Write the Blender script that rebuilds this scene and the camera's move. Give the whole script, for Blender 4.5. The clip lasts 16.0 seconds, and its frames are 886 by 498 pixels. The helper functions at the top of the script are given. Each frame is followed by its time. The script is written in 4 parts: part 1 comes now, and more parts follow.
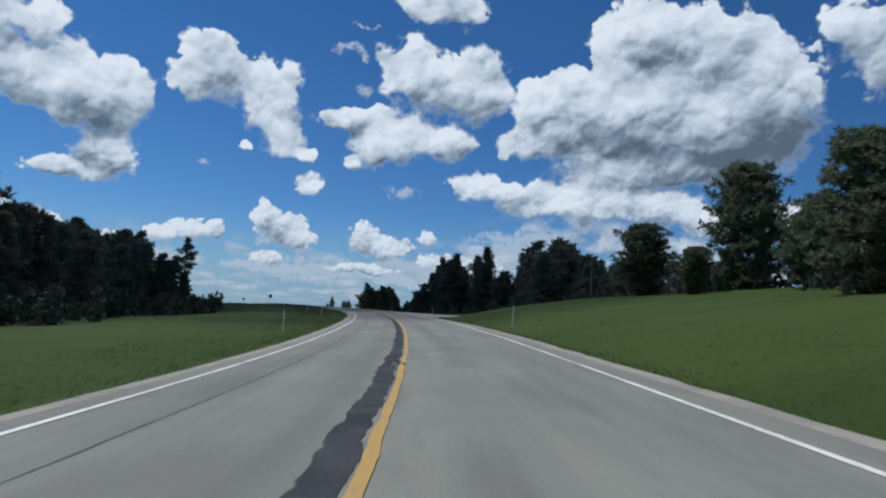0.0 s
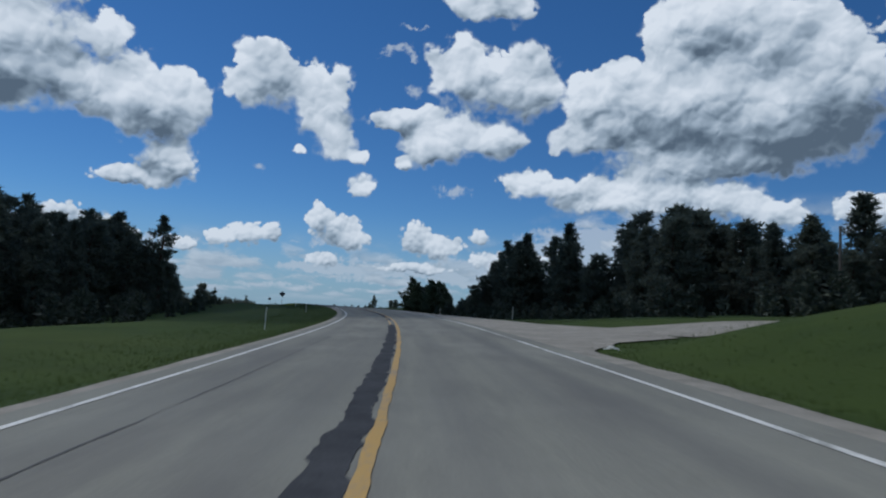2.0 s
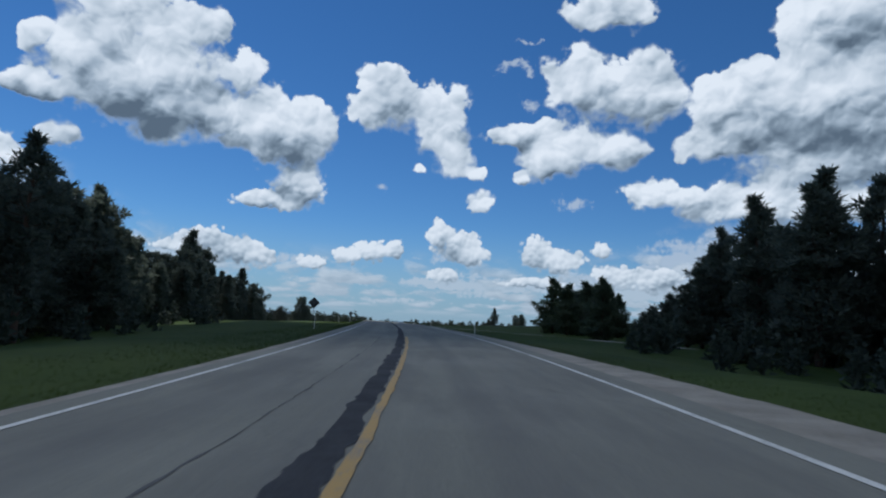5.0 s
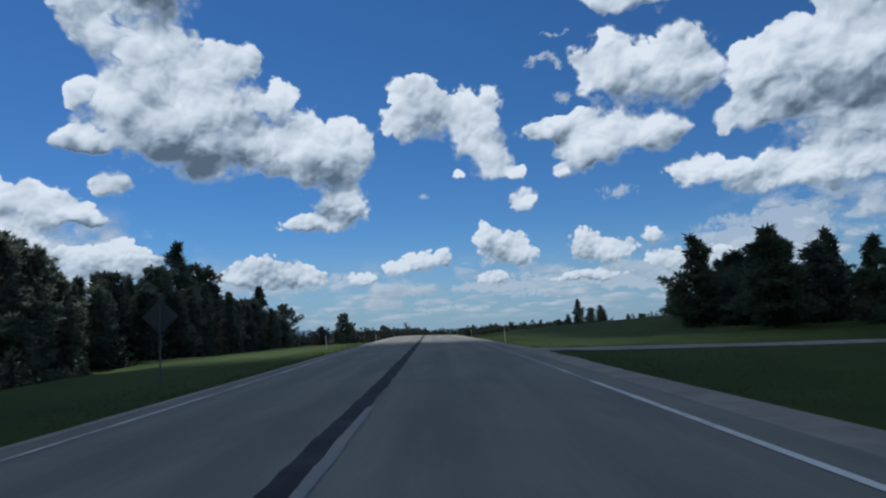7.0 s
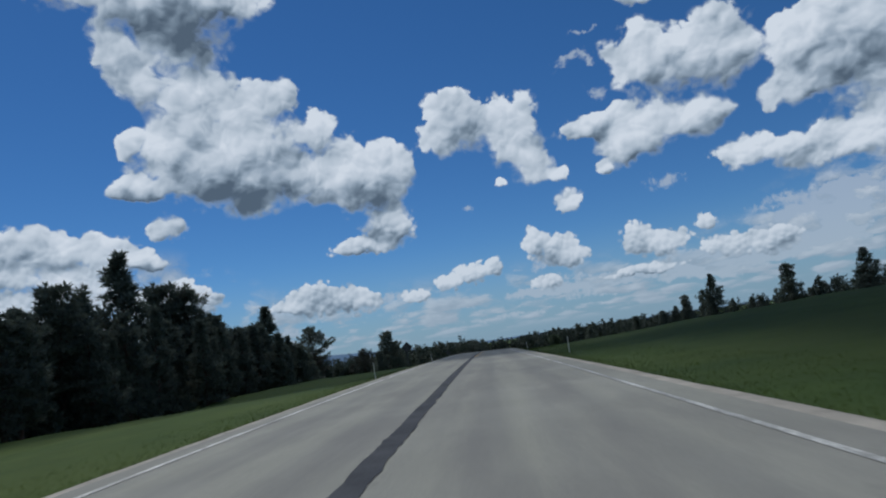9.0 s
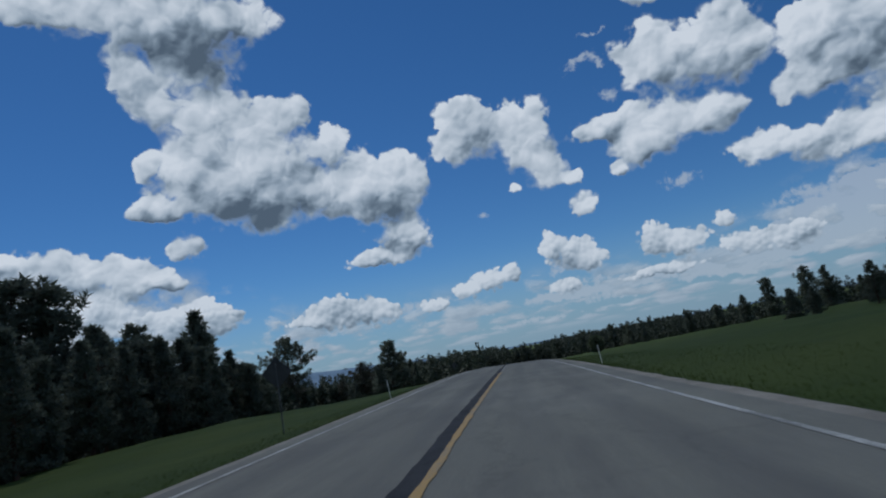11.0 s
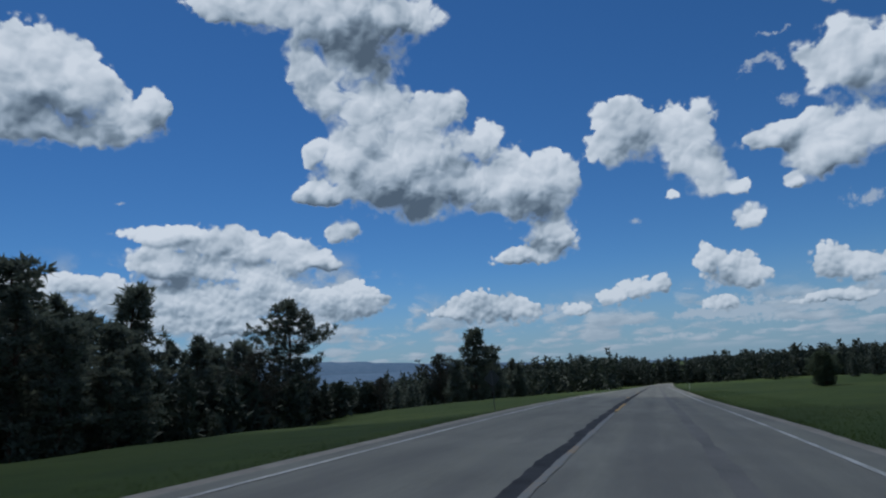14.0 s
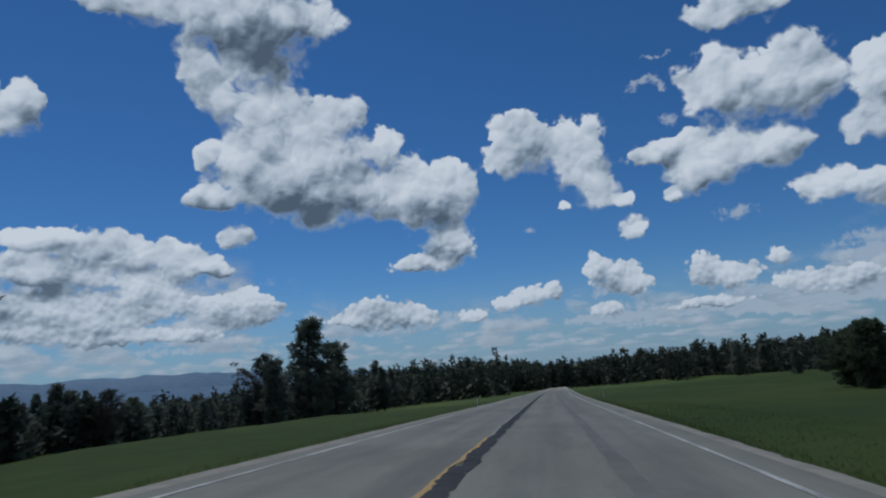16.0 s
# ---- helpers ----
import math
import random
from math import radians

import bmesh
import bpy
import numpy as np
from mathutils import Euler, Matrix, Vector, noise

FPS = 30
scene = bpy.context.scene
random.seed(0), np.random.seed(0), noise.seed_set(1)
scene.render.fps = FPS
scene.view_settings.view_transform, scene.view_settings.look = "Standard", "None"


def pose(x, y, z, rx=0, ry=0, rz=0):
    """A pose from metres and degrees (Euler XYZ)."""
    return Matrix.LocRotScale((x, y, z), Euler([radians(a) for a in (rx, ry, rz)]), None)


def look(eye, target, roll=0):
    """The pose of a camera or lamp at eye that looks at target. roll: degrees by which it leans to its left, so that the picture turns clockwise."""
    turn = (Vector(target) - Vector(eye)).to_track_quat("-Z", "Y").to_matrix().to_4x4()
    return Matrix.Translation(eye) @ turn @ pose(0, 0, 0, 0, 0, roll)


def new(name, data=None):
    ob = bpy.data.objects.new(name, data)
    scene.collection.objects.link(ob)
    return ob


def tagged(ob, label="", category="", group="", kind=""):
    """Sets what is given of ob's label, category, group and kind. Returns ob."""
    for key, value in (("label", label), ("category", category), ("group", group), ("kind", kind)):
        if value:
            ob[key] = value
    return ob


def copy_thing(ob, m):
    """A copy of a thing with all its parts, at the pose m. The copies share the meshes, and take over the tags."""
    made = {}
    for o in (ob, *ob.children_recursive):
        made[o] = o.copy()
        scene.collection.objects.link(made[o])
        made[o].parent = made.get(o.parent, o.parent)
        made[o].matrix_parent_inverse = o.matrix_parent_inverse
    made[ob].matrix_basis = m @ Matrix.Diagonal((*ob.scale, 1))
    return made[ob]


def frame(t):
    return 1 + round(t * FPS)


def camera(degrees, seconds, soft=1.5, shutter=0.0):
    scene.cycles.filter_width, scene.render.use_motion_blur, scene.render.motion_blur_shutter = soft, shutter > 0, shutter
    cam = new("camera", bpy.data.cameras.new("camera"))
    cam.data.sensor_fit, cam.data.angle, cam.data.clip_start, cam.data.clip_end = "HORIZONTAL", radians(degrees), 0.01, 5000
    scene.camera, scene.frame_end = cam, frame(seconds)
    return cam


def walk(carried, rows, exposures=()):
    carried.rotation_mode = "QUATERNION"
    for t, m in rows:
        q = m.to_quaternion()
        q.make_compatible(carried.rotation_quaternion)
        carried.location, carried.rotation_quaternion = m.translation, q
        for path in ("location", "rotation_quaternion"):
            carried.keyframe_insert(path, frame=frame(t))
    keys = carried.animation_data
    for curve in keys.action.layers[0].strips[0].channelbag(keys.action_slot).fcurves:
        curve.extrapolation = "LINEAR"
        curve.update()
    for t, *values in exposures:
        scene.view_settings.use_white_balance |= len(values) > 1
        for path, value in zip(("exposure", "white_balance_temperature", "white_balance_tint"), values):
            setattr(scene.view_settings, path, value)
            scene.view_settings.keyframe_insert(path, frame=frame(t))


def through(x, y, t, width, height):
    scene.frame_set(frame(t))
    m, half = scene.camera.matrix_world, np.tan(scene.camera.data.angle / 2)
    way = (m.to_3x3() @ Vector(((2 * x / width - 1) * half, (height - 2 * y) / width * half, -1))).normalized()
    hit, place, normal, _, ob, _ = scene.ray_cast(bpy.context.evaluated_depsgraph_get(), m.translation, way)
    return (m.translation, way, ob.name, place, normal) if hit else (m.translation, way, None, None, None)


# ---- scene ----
cam = camera(69, 16.0, soft=2.1, shutter=0.15)
PATH = [
    (0.0, pose(0.58, 0.00, 1.23, 96.02, -3.62, -0.38)),
    (0.5, pose(0.23, 13.75, 1.35, 96.85, -3.16, 1.09)),
    (1.0, pose(-0.53, 27.53, 1.54, 96.80, -1.34, 0.62)),
    (1.5, pose(-1.40, 41.33, 1.75, 96.64, -2.22, 2.00)),
    (2.0, pose(-2.71, 55.14, 1.94, 95.63, -2.98, 4.35)),
    (2.5, pose(-4.30, 68.96, 2.11, 96.55, -4.08, 6.24)),
    (3.0, pose(-6.22, 82.78, 2.28, 96.07, -4.83, 8.67)),
    (3.5, pose(-8.56, 96.58, 2.44, 96.15, -4.23, 9.51)),
    (4.0, pose(-11.24, 110.36, 2.59, 96.18, -2.12, 10.45)),
    (4.5, pose(-14.36, 124.09, 2.73, 96.42, -4.05, 14.14)),
    (5.0, pose(-17.80, 137.79, 2.89, 96.44, -2.94, 15.03)),
    (5.5, pose(-21.61, 151.43, 3.06, 96.51, -1.30, 16.34)),
    (6.0, pose(-25.80, 165.01, 3.19, 96.63, 0.50, 17.80)),
    (6.5, pose(-30.30, 178.52, 3.30, 96.78, 2.13, 19.13)),
    (7.0, pose(-35.04, 191.99, 3.36, 96.90, 3.23, 20.03)),
    (7.5, pose(-39.95, 205.43, 3.42, 98.41, 3.56, 20.99)),
    (8.0, pose(-44.94, 218.88, 3.48, 98.34, 5.12, 22.11)),
    (8.5, pose(-50.06, 232.32, 3.52, 98.60, 7.01, 24.19)),
    (9.0, pose(-55.26, 245.78, 3.52, 98.47, 8.46, 25.17)),
    (9.5, pose(-60.54, 259.24, 3.50, 98.66, 8.83, 25.50)),
    (10.0, pose(-65.85, 272.74, 3.45, 98.94, 9.38, 26.00)),
    (10.5, pose(-71.16, 286.27, 3.35, 99.25, 9.98, 26.54)),
    (11.0, pose(-76.43, 299.86, 3.23, 99.53, 10.52, 27.04)),
    (11.5, pose(-81.66, 313.51, 3.09, 99.73, 10.89, 27.38)),
    (12.0, pose(-86.70, 327.27, 2.94, 100.67, 9.40, 33.75)),
    (12.5, pose(-91.88, 341.03, 2.77, 100.16, 7.14, 36.59)),
    (13.0, pose(-96.99, 354.86, 2.54, 99.44, 6.55, 38.87)),
    (13.5, pose(-102.25, 368.68, 2.20, 100.17, 4.46, 38.41)),
    (14.0, pose(-107.57, 382.52, 1.82, 100.79, 3.68, 38.93)),
    (14.5, pose(-113.05, 396.34, 1.43, 100.31, 3.79, 35.65)),
    (15.0, pose(-118.55, 410.19, 0.95, 100.46, 4.23, 35.13)),
    (15.5, pose(-123.98, 424.10, 0.42, 100.74, 3.65, 33.22)),
    (16.0, pose(-129.37, 438.07, -0.10, 100.77, 4.80, 29.98)),
]
walk(cam, PATH, [(0.0, -0.08, 5990, 9), (1.0, -0.20, 5990, 9), (2.5, -0.12, 5990, 9), (4.0, -0.01, 5990, 9), (7.5, -0.12, 5990, 9), (9.0, -0.28, 5980, 9), (12.5, -0.38, 5960, 9), (14.0, -0.34, 5940, 9), (16.0, -0.46, 5920, 9)])

# ---- light: high sun ahead on the near side of the valley, broken cumulus sky ----
SUN_BEARING, SUN_HEIGHT = -62.0, 58.0     # degrees clockwise from +y, degrees above the horizon
SUN_STRENGTH, SKY_STRENGTH, CLOUD_STRENGTH = 3.75, 0.068, 0.92
HORIZON = (3.4, 5.2, 6.9)     # pale blue air low over the horizon


class Graph:
    """Short hand for node trees."""

    def __init__(self, tree):
        self.tree, self.nodes, self.links = tree, tree.nodes, tree.links
        self.nodes.clear()

    def add(self, kind, **values):
        n = self.nodes.new(kind)
        for k, v in values.items():
            setattr(n, k, v)
        return n

    def plug(self, socket, value):
        if hasattr(value, "is_output"):
            self.links.new(value, socket)
        else:
            socket.default_value = value

    def math(self, op, a, b=0.0, c=0.0, clamp=False):
        n = self.add("ShaderNodeMath", operation=op, use_clamp=clamp)
        for i, v in enumerate((a, b, c)):
            self.plug(n.inputs[i], v)
        return n.outputs[0]

    def vec(self, op, a, b=(0, 0, 0), scale=1.0):
        n = self.add("ShaderNodeVectorMath", operation=op)
        self.plug(n.inputs[0], a)
        self.plug(n.inputs[1], b)
        self.plug(n.inputs[3], scale)
        return n.outputs["Value" if op in ("LENGTH", "DOT_PRODUCT", "DISTANCE") else "Vector"]

    def noise(self, vector, scale, detail=4.0, rough=0.5, distortion=0.0, out="Fac"):
        n = self.add("ShaderNodeTexNoise")
        self.plug(n.inputs["Vector"], vector)
        for k, v in (("Scale", scale), ("Detail", detail), ("Roughness", rough), ("Distortion", distortion)):
            n.inputs[k].default_value = v
        return n.outputs[out]

    def ramp(self, fac, *stops):
        n = self.add("ShaderNodeValToRGB")
        e = n.color_ramp.elements
        while len(e) < len(stops):
            e.new(0.5)
        for el, (p, c) in zip(e, stops):
            el.position = p
            el.color = (*c, 1) if isinstance(c, tuple) else (c, c, c, 1)
        self.plug(n.inputs[0], fac)
        return n.outputs[0]

    def span(self, x, a, b, c=0.0, d=1.0, smooth=False):
        n = self.add("ShaderNodeMapRange", interpolation_type="SMOOTHSTEP" if smooth else "LINEAR")
        for i, v in enumerate((x, a, b, c, d)):
            self.plug(n.inputs[i], v)
        return n.outputs[0]

    def mix(self, fac, a, b, blend="MIX"):
        n = self.add("ShaderNodeMix", data_type="RGBA", blend_type=blend)
        self.plug(n.inputs["Factor"], fac)
        self.plug(n.inputs[6], (*a, 1) if isinstance(a, tuple) and len(a) == 3 else a)
        self.plug(n.inputs[7], (*b, 1) if isinstance(b, tuple) and len(b) == 3 else b)
        return n.outputs[2]


world = bpy.data.worlds.new("sky")
scene.world = world
world.use_nodes = True
g = Graph(world.node_tree)
sky = g.add("ShaderNodeTexSky", sky_type="NISHITA", sun_disc=False, sun_elevation=radians(SUN_HEIGHT),
            sun_rotation=radians(SUN_BEARING), altitude=1500, air_density=1.0, dust_density=0.1, ozone_density=4.0)
ray = g.add("ShaderNodeTexCoord").outputs["Generated"]
sep = g.add("ShaderNodeSeparateXYZ")
g.plug(sep.inputs[0], ray)
bearing = g.math("MULTIPLY", g.math("ARCTAN2", sep.outputs[0], sep.outputs[1]), 57.2958)
height = g.math("MULTIPLY", g.math("ARCSINE", sep.outputs[2]), 57.2958)
join = g.add("ShaderNodeCombineXYZ")
g.plug(join.inputs[0], bearing)
g.plug(join.inputs[1], height)
# rolling outlines: the bearing and height are pushed about by two sizes of noise
depth = g.span(height, 3.0, 18.0, 0.38, 1.0)                          # far heaps low in the sky look smaller
push = g.vec("SCALE", g.vec("SUBTRACT", g.noise(ray, 24, 2, 0.5, out="Color"), (0.5, 0.5, 0.5)), scale=g.math("MULTIPLY", depth, 3.0))
fine = g.vec("SCALE", g.vec("SUBTRACT", g.noise(ray, 80, 5, 0.65, out="Color"), (0.5, 0.5, 0.5)), scale=1.5)
place = g.vec("MULTIPLY", g.vec("ADD", g.vec("ADD", join.outputs[0], push), g.vec("SCALE", fine, scale=0.30)), (1, 1, 0))
heaps, shreds, undersides = [], [], []


def puff(*size):
    heaps.append(size)


def shred(*size):
    shreds.append(size)


def underside(*size):
    undersides.append(size)


def lobe_group(lobes, wide):
    """A node group: adds to the third number of (bearing, height, sum) how deep the place lies in some soft round lobes."""
    tree = bpy.data.node_groups.new("lobes", "ShaderNodeTree")
    for way in ("INPUT", "OUTPUT"):
        tree.interface.new_socket(name="place", in_out=way, socket_type="NodeSocketVector")
    k = Graph(tree)
    state = k.add("NodeGroupInput").outputs[0]
    for az, el, w, h in lobes:
        n = k.add("ShaderNodeVectorMath", operation="MULTIPLY_ADD")
        k.plug(n.inputs[0], state)
        n.inputs[1].default_value = (1 / (w * wide), 1 / (h * wide), 0)
        n.inputs[2].default_value = (-az / (w * wide), -el / (h * wide), 0)
        f = k.math("SUBTRACT", 1.0, k.vec("DOT_PRODUCT", n.outputs[0], n.outputs[0]), clamp=True)
        n = k.add("ShaderNodeVectorMath", operation="MULTIPLY_ADD")
        k.plug(n.inputs[0], k.math("MULTIPLY", f, f))
        n.inputs[1].default_value = (0, 0, 1)
        k.plug(n.inputs[2], state)
        state = n.outputs[0]
    k.plug(k.add("NodeGroupOutput").inputs[0], state)
    return tree


def lobe_groups(lobes, wide=1.40):
    return [lobe_group(lobes[i:i + 14], wide) for i in range(0, len(lobes), 14)]


def summed(groups, start):
    """The sum of all lobes at a place (bearing, height, 0)."""
    for tree in groups:
        n = g.add("ShaderNodeGroup")
        n.node_tree = tree
        g.plug(n.inputs[0], start)
        start = n.outputs[0]
    z = g.add("ShaderNodeSeparateXYZ")
    g.plug(z.inputs[0], start)
    return z.outputs[2]


# heaped clouds: bearing, height, half width and half height, in degrees
puff(-49.0, 25.0, 1.9, 1.9)
puff(-44.2, 23.3, 4.1, 2.2)
puff(-37.7, 22.9, 2.4, 1.7)
puff(-33.9, 20.2, 2.0, 1.5)
puff(-46.5, 19.9, 2.6, 2.0)
puff(-49.5, 19.9, 0.9, 1.4)
puff(-40.7, 19.4, 5.6, 2.8)
puff(-44.4, 17.3, 4.9, 2.0)
puff(-48.9, 15.9, 2.5, 0.9)
puff(-39.0, 16.0, 7.6, 2.6)
puff(-32.1, 16.5, 3.5, 2.7)
puff(-28.0, 16.6, 3.1, 2.2)
puff(-30.2, 14.3, 4.0, 1.9)
puff(-28.4, 11.2, 2.4, 1.8)
puff(-31.1, 9.6, 3.2, 0.7)
puff(-47.1, 12.7, 1.6, 1.1)
puff(-21.0, 20.2, 2.5, 1.8)
puff(-21.7, 18.1, 2.7, 2.0)
puff(-16.9, 18.9, 3.2, 1.8)
puff(-16.1, 16.4, 2.7, 1.8)
puff(-14.6, 14.2, 1.6, 1.6)
puff(-12.7, 13.0, 1.4, 0.6)
puff(-12.2, 10.9, 1.4, 0.9)
puff(-17.5, 13.3, 0.8, 0.5)
puff(-3.8, 21.9, 2.8, 2.1)
puff(2.3, 21.5, 2.4, 2.3)
puff(-1.2, 20.0, 4.9, 2.2)
puff(2.8, 18.9, 2.6, 1.7)
puff(-8.9, 16.9, 3.1, 0.9)
puff(-4.6, 15.7, 4.5, 2.2)
puff(-0.4, 15.4, 2.6, 1.7)
puff(-6.8, 14.4, 2.5, 1.5)
puff(-8.4, 12.8, 0.9, 0.6)
puff(-15.8, 7.8, 1.0, 1.1)
puff(-14.1, 6.6, 2.2, 1.5)
puff(-12.7, 6.0, 1.4, 1.2)
puff(-15.4, 4.0, 1.6, 0.7)
puff(-23.9, 5.3, 1.2, 0.8)
puff(-21.5, 5.9, 1.9, 0.9)
puff(-19.7, 6.4, 0.7, 0.8)
puff(-7.0, 6.6, 1.4, 1.4)
puff(-5.0, 5.6, 2.2, 1.2)
puff(-1.4, 6.8, 1.0, 0.6)
puff(-0.6, 4.8, 1.7, 1.0)
puff(2.8, 4.4, 2.5, 1.3)
puff(-6.9, 3.8, 3.3, 0.4)
puff(-35.2, 5.4, 3.1, 1.4)
puff(-31.4, 4.9, 2.1, 1.2)
puff(-38.0, 5.1, 1.8, 0.6)
puff(-26.9, 4.6, 1.4, 0.6)
puff(-62.1, 12.6, 3.7, 0.7)
puff(-57.2, 11.7, 4.1, 1.6)
puff(-52.9, 10.9, 3.7, 1.4)
puff(-49.6, 10.1, 2.3, 0.7)
puff(-59.4, 9.6, 3.5, 1.1)
puff(-53.9, 9.0, 2.8, 1.0)
puff(-69.7, 8.6, 4.9, 0.9)
puff(-63.7, 7.3, 4.2, 1.4)
puff(-71.7, 6.7, 2.8, 1.5)
puff(-58.1, 5.8, 5.4, 1.4)
puff(-46.7, 6.5, 2.8, 1.5)
puff(-71.9, 24.8, 3.7, 3.0)
puff(-68.3, 23.4, 3.1, 2.4)
puff(-73.2, 21.4, 3.0, 2.6)
puff(-64.9, 21.1, 2.5, 1.5)
puff(-63.2, 22.7, 1.2, 1.4)
puff(-70.2, 19.9, 4.5, 1.2)
puff(-57.1, 31.3, 4.0, 1.3)
puff(-51.0, 31.1, 6.3, 2.3)
puff(-45.7, 30.8, 5.4, 2.9)
puff(-40.3, 30.7, 3.4, 2.0)
puff(-44.8, 27.2, 4.3, 2.1)
puff(-50.4, 27.1, 1.6, 1.9)
puff(-46.6, 34.7, 8.8, 2.5)
puff(14.7, 23.3, 2.6, 2.5)
puff(17.0, 24.8, 3.1, 2.4)
puff(21.0, 23.1, 4.6, 3.2)
puff(24.7, 22.6, 3.1, 2.7)
puff(27.8, 20.2, 3.3, 2.7)
puff(9.6, 20.1, 3.3, 1.7)
puff(13.9, 19.4, 5.0, 2.6)
puff(7.2, 19.2, 1.8, 1.8)
puff(19.7, 18.6, 6.4, 3.4)
puff(25.8, 17.1, 4.9, 3.3)
puff(21.9, 14.5, 6.9, 2.5)
puff(13.0, 16.3, 5.5, 2.2)
puff(8.7, 16.8, 3.3, 2.0)
puff(6.3, 15.4, 2.3, 1.3)
puff(15.4, 13.4, 6.6, 1.5)
puff(32.4, 23.6, 1.9, 1.8)
puff(34.5, 21.3, 2.2, 2.9)
puff(2.9, 11.7, 2.8, 1.3)
puff(7.4, 10.8, 3.3, 1.6)
puff(11.7, 10.6, 3.7, 1.7)
puff(16.3, 10.8, 3.0, 1.7)
puff(19.8, 10.1, 2.4, 1.5)
puff(22.7, 8.9, 2.2, 1.2)
puff(29.1, 9.1, 2.1, 1.5)
puff(-1.4, 26.7, 3.9, 1.4)
puff(-62.8, 10.4, 2.5, 1.5)
puff(-60.5, 7.4, 4.5, 1.2)
puff(-54.2, 7.3, 4.6, 1.3)
puff(-47.2, 6.7, 3.0, 1.5)
puff(-63.0, 5.4, 3.2, 0.7)
puff(-54.6, 4.6, 7.8, 0.6)
# thin shreds
shred(9.8, 6.7, 3.2, 1.3)
shred(6.2, 5.6, 3.4, 1.1)
shred(2.2, 3.8, 2.4, 1.2)
shred(7.3, 3.6, 4.0, 1.3)
shred(-0.1, 2.4, 2.5, 0.6)
shred(-15.4, 5.6, 1.5, 0.7)
shred(-19.1, 1.6, 5.4, 0.4)
shred(-11.5, 2.4, 4.3, 0.5)
shred(-27.5, 2.9, 3.0, 0.4)
shred(4.7, 5.9, 2.1, 1.3)
shred(2.0, 4.1, 2.9, 1.3)
shred(-2.1, 2.9, 4.7, 0.7)
shred(-11.8, 4.0, 3.6, 0.7)
shred(-14.2, 3.1, 6.5, 0.5)
shred(-36.8, 3.9, 7.4, 0.5)
shred(-50.4, 3.4, 8.7, 0.4)
shred(-9.3, 3.4, 3.0, 0.5)
shred(-15.7, 3.3, 3.4, 0.5)
shred(-23.2, 3.0, 2.7, 0.4)
shred(-9.5, 22.3, 2.5, 0.5)
shred(-8.1, 19.6, 1.3, 0.9)
shred(-8.0, 24.0, 1.3, 0.3)
shred(-3.9, 10.8, 2.2, 0.9)
shred(-17.8, 5.5, 0.9, 0.3)
shred(7.1, 5.3, 4.3, 1.5)
shred(-47.7, 23.9, 1.3, 1.7)
shred(6.1, 7.4, 6.3, 0.6)
shred(19.8, 6.9, 6.3, 0.8)
shred(-21.3, 11.6, 0.9, 0.4)
shred(-65.5, 14.9, 0.7, 0.2)
shred(5.2, 4.7, 5.8, 1.8)
shred(8.9, 6.1, 2.9, 1.1)
shred(-0.3, 3.8, 5.0, 1.3)
shred(3.8, 4.3, 2.8, 1.7)
shred(-3.1, 3.7, 6.0, 1.2)
shred(-28.8, 4.7, 6.0, 0.7)
# thick grey undersides
underside(21.0, 15.6, 8.0, 2.7)
underside(27.3, 14.2, 4.5, 2.8)
underside(-40.9, 14.6, 7.8, 1.2)
underside(-44.1, 26.9, 2.6, 1.5)
underside(-28.5, 10.2, 2.0, 0.8)
underside(-36.9, 18.3, 2.2, 0.5)
underside(-44.7, 29.3, 2.6, 1.8)
underside(-70.9, 20.3, 4.6, 1.5)
underside(-61.6, 8.6, 2.6, 0.9)
underside(-57.2, 7.6, 3.2, 0.9)

# relief of the heaps: rounded domes with creases between them, in three sizes, lit from the sun's side
def domes(v, scale, detail=0.0, smooth=0.0):
    n = g.add("ShaderNodeTexVoronoi", feature="SMOOTH_F1" if smooth else "F1", distance="EUCLIDEAN")
    g.plug(n.inputs["Vector"], v)
    n.inputs["Scale"].default_value, n.inputs["Detail"].default_value = scale, detail
    if smooth:
        n.inputs["Smoothness"].default_value = smooth
    return g.math("SUBTRACT", 1.0, n.outputs["Distance"])


def lit_side(v, scale, step):
    """Positive on the flank of a dome that faces the sun, up and to the left of the view."""
    return g.math("SUBTRACT", domes(v, scale, 0.0, 0.35), domes(g.vec("ADD", v, (-0.45 * step, -0.10 * step, step)), scale, 0.0, 0.35))


warped = g.vec("ADD", ray, g.vec("SCALE", push, scale=0.010))
crinkled = g.vec("ADD", warped, g.vec("SCALE", fine, scale=0.004))
groups = lobe_groups(heaps)
heap = summed(groups, place)
above = summed(groups, g.vec("ADD", place, g.vec("SCALE", (-0.8, 2.4, 0), scale=depth)))       # what lies between a place and the sun
edge = summed(groups, g.vec("ADD", place, g.vec("SCALE", (-0.35, 0.75, 0), scale=depth)))      # and close by
thin, grey = summed(lobe_groups(shreds), place), summed(lobe_groups(undersides, 1.9), place)
billow = g.math("ADD", g.math("MULTIPLY", g.math("SUBTRACT", domes(crinkled, 17), 0.5), 0.34), g.math("MULTIPLY", g.math("SUBTRACT", domes(crinkled, 42), 0.5), 0.46))
billow = g.math("ADD", billow, g.math("MULTIPLY", g.math("SUBTRACT", g.noise(crinkled, 70, 6, 0.65), 0.5), 0.44))
low = g.span(height, 4.0, 14.0, 1.0, 0.28)                             # the smallest knobs tell most on far heaps
billow = g.math("ADD", billow, g.math("MULTIPLY", g.math("MULTIPLY", g.math("SUBTRACT", domes(crinkled, 105), 0.5), 0.80), low))
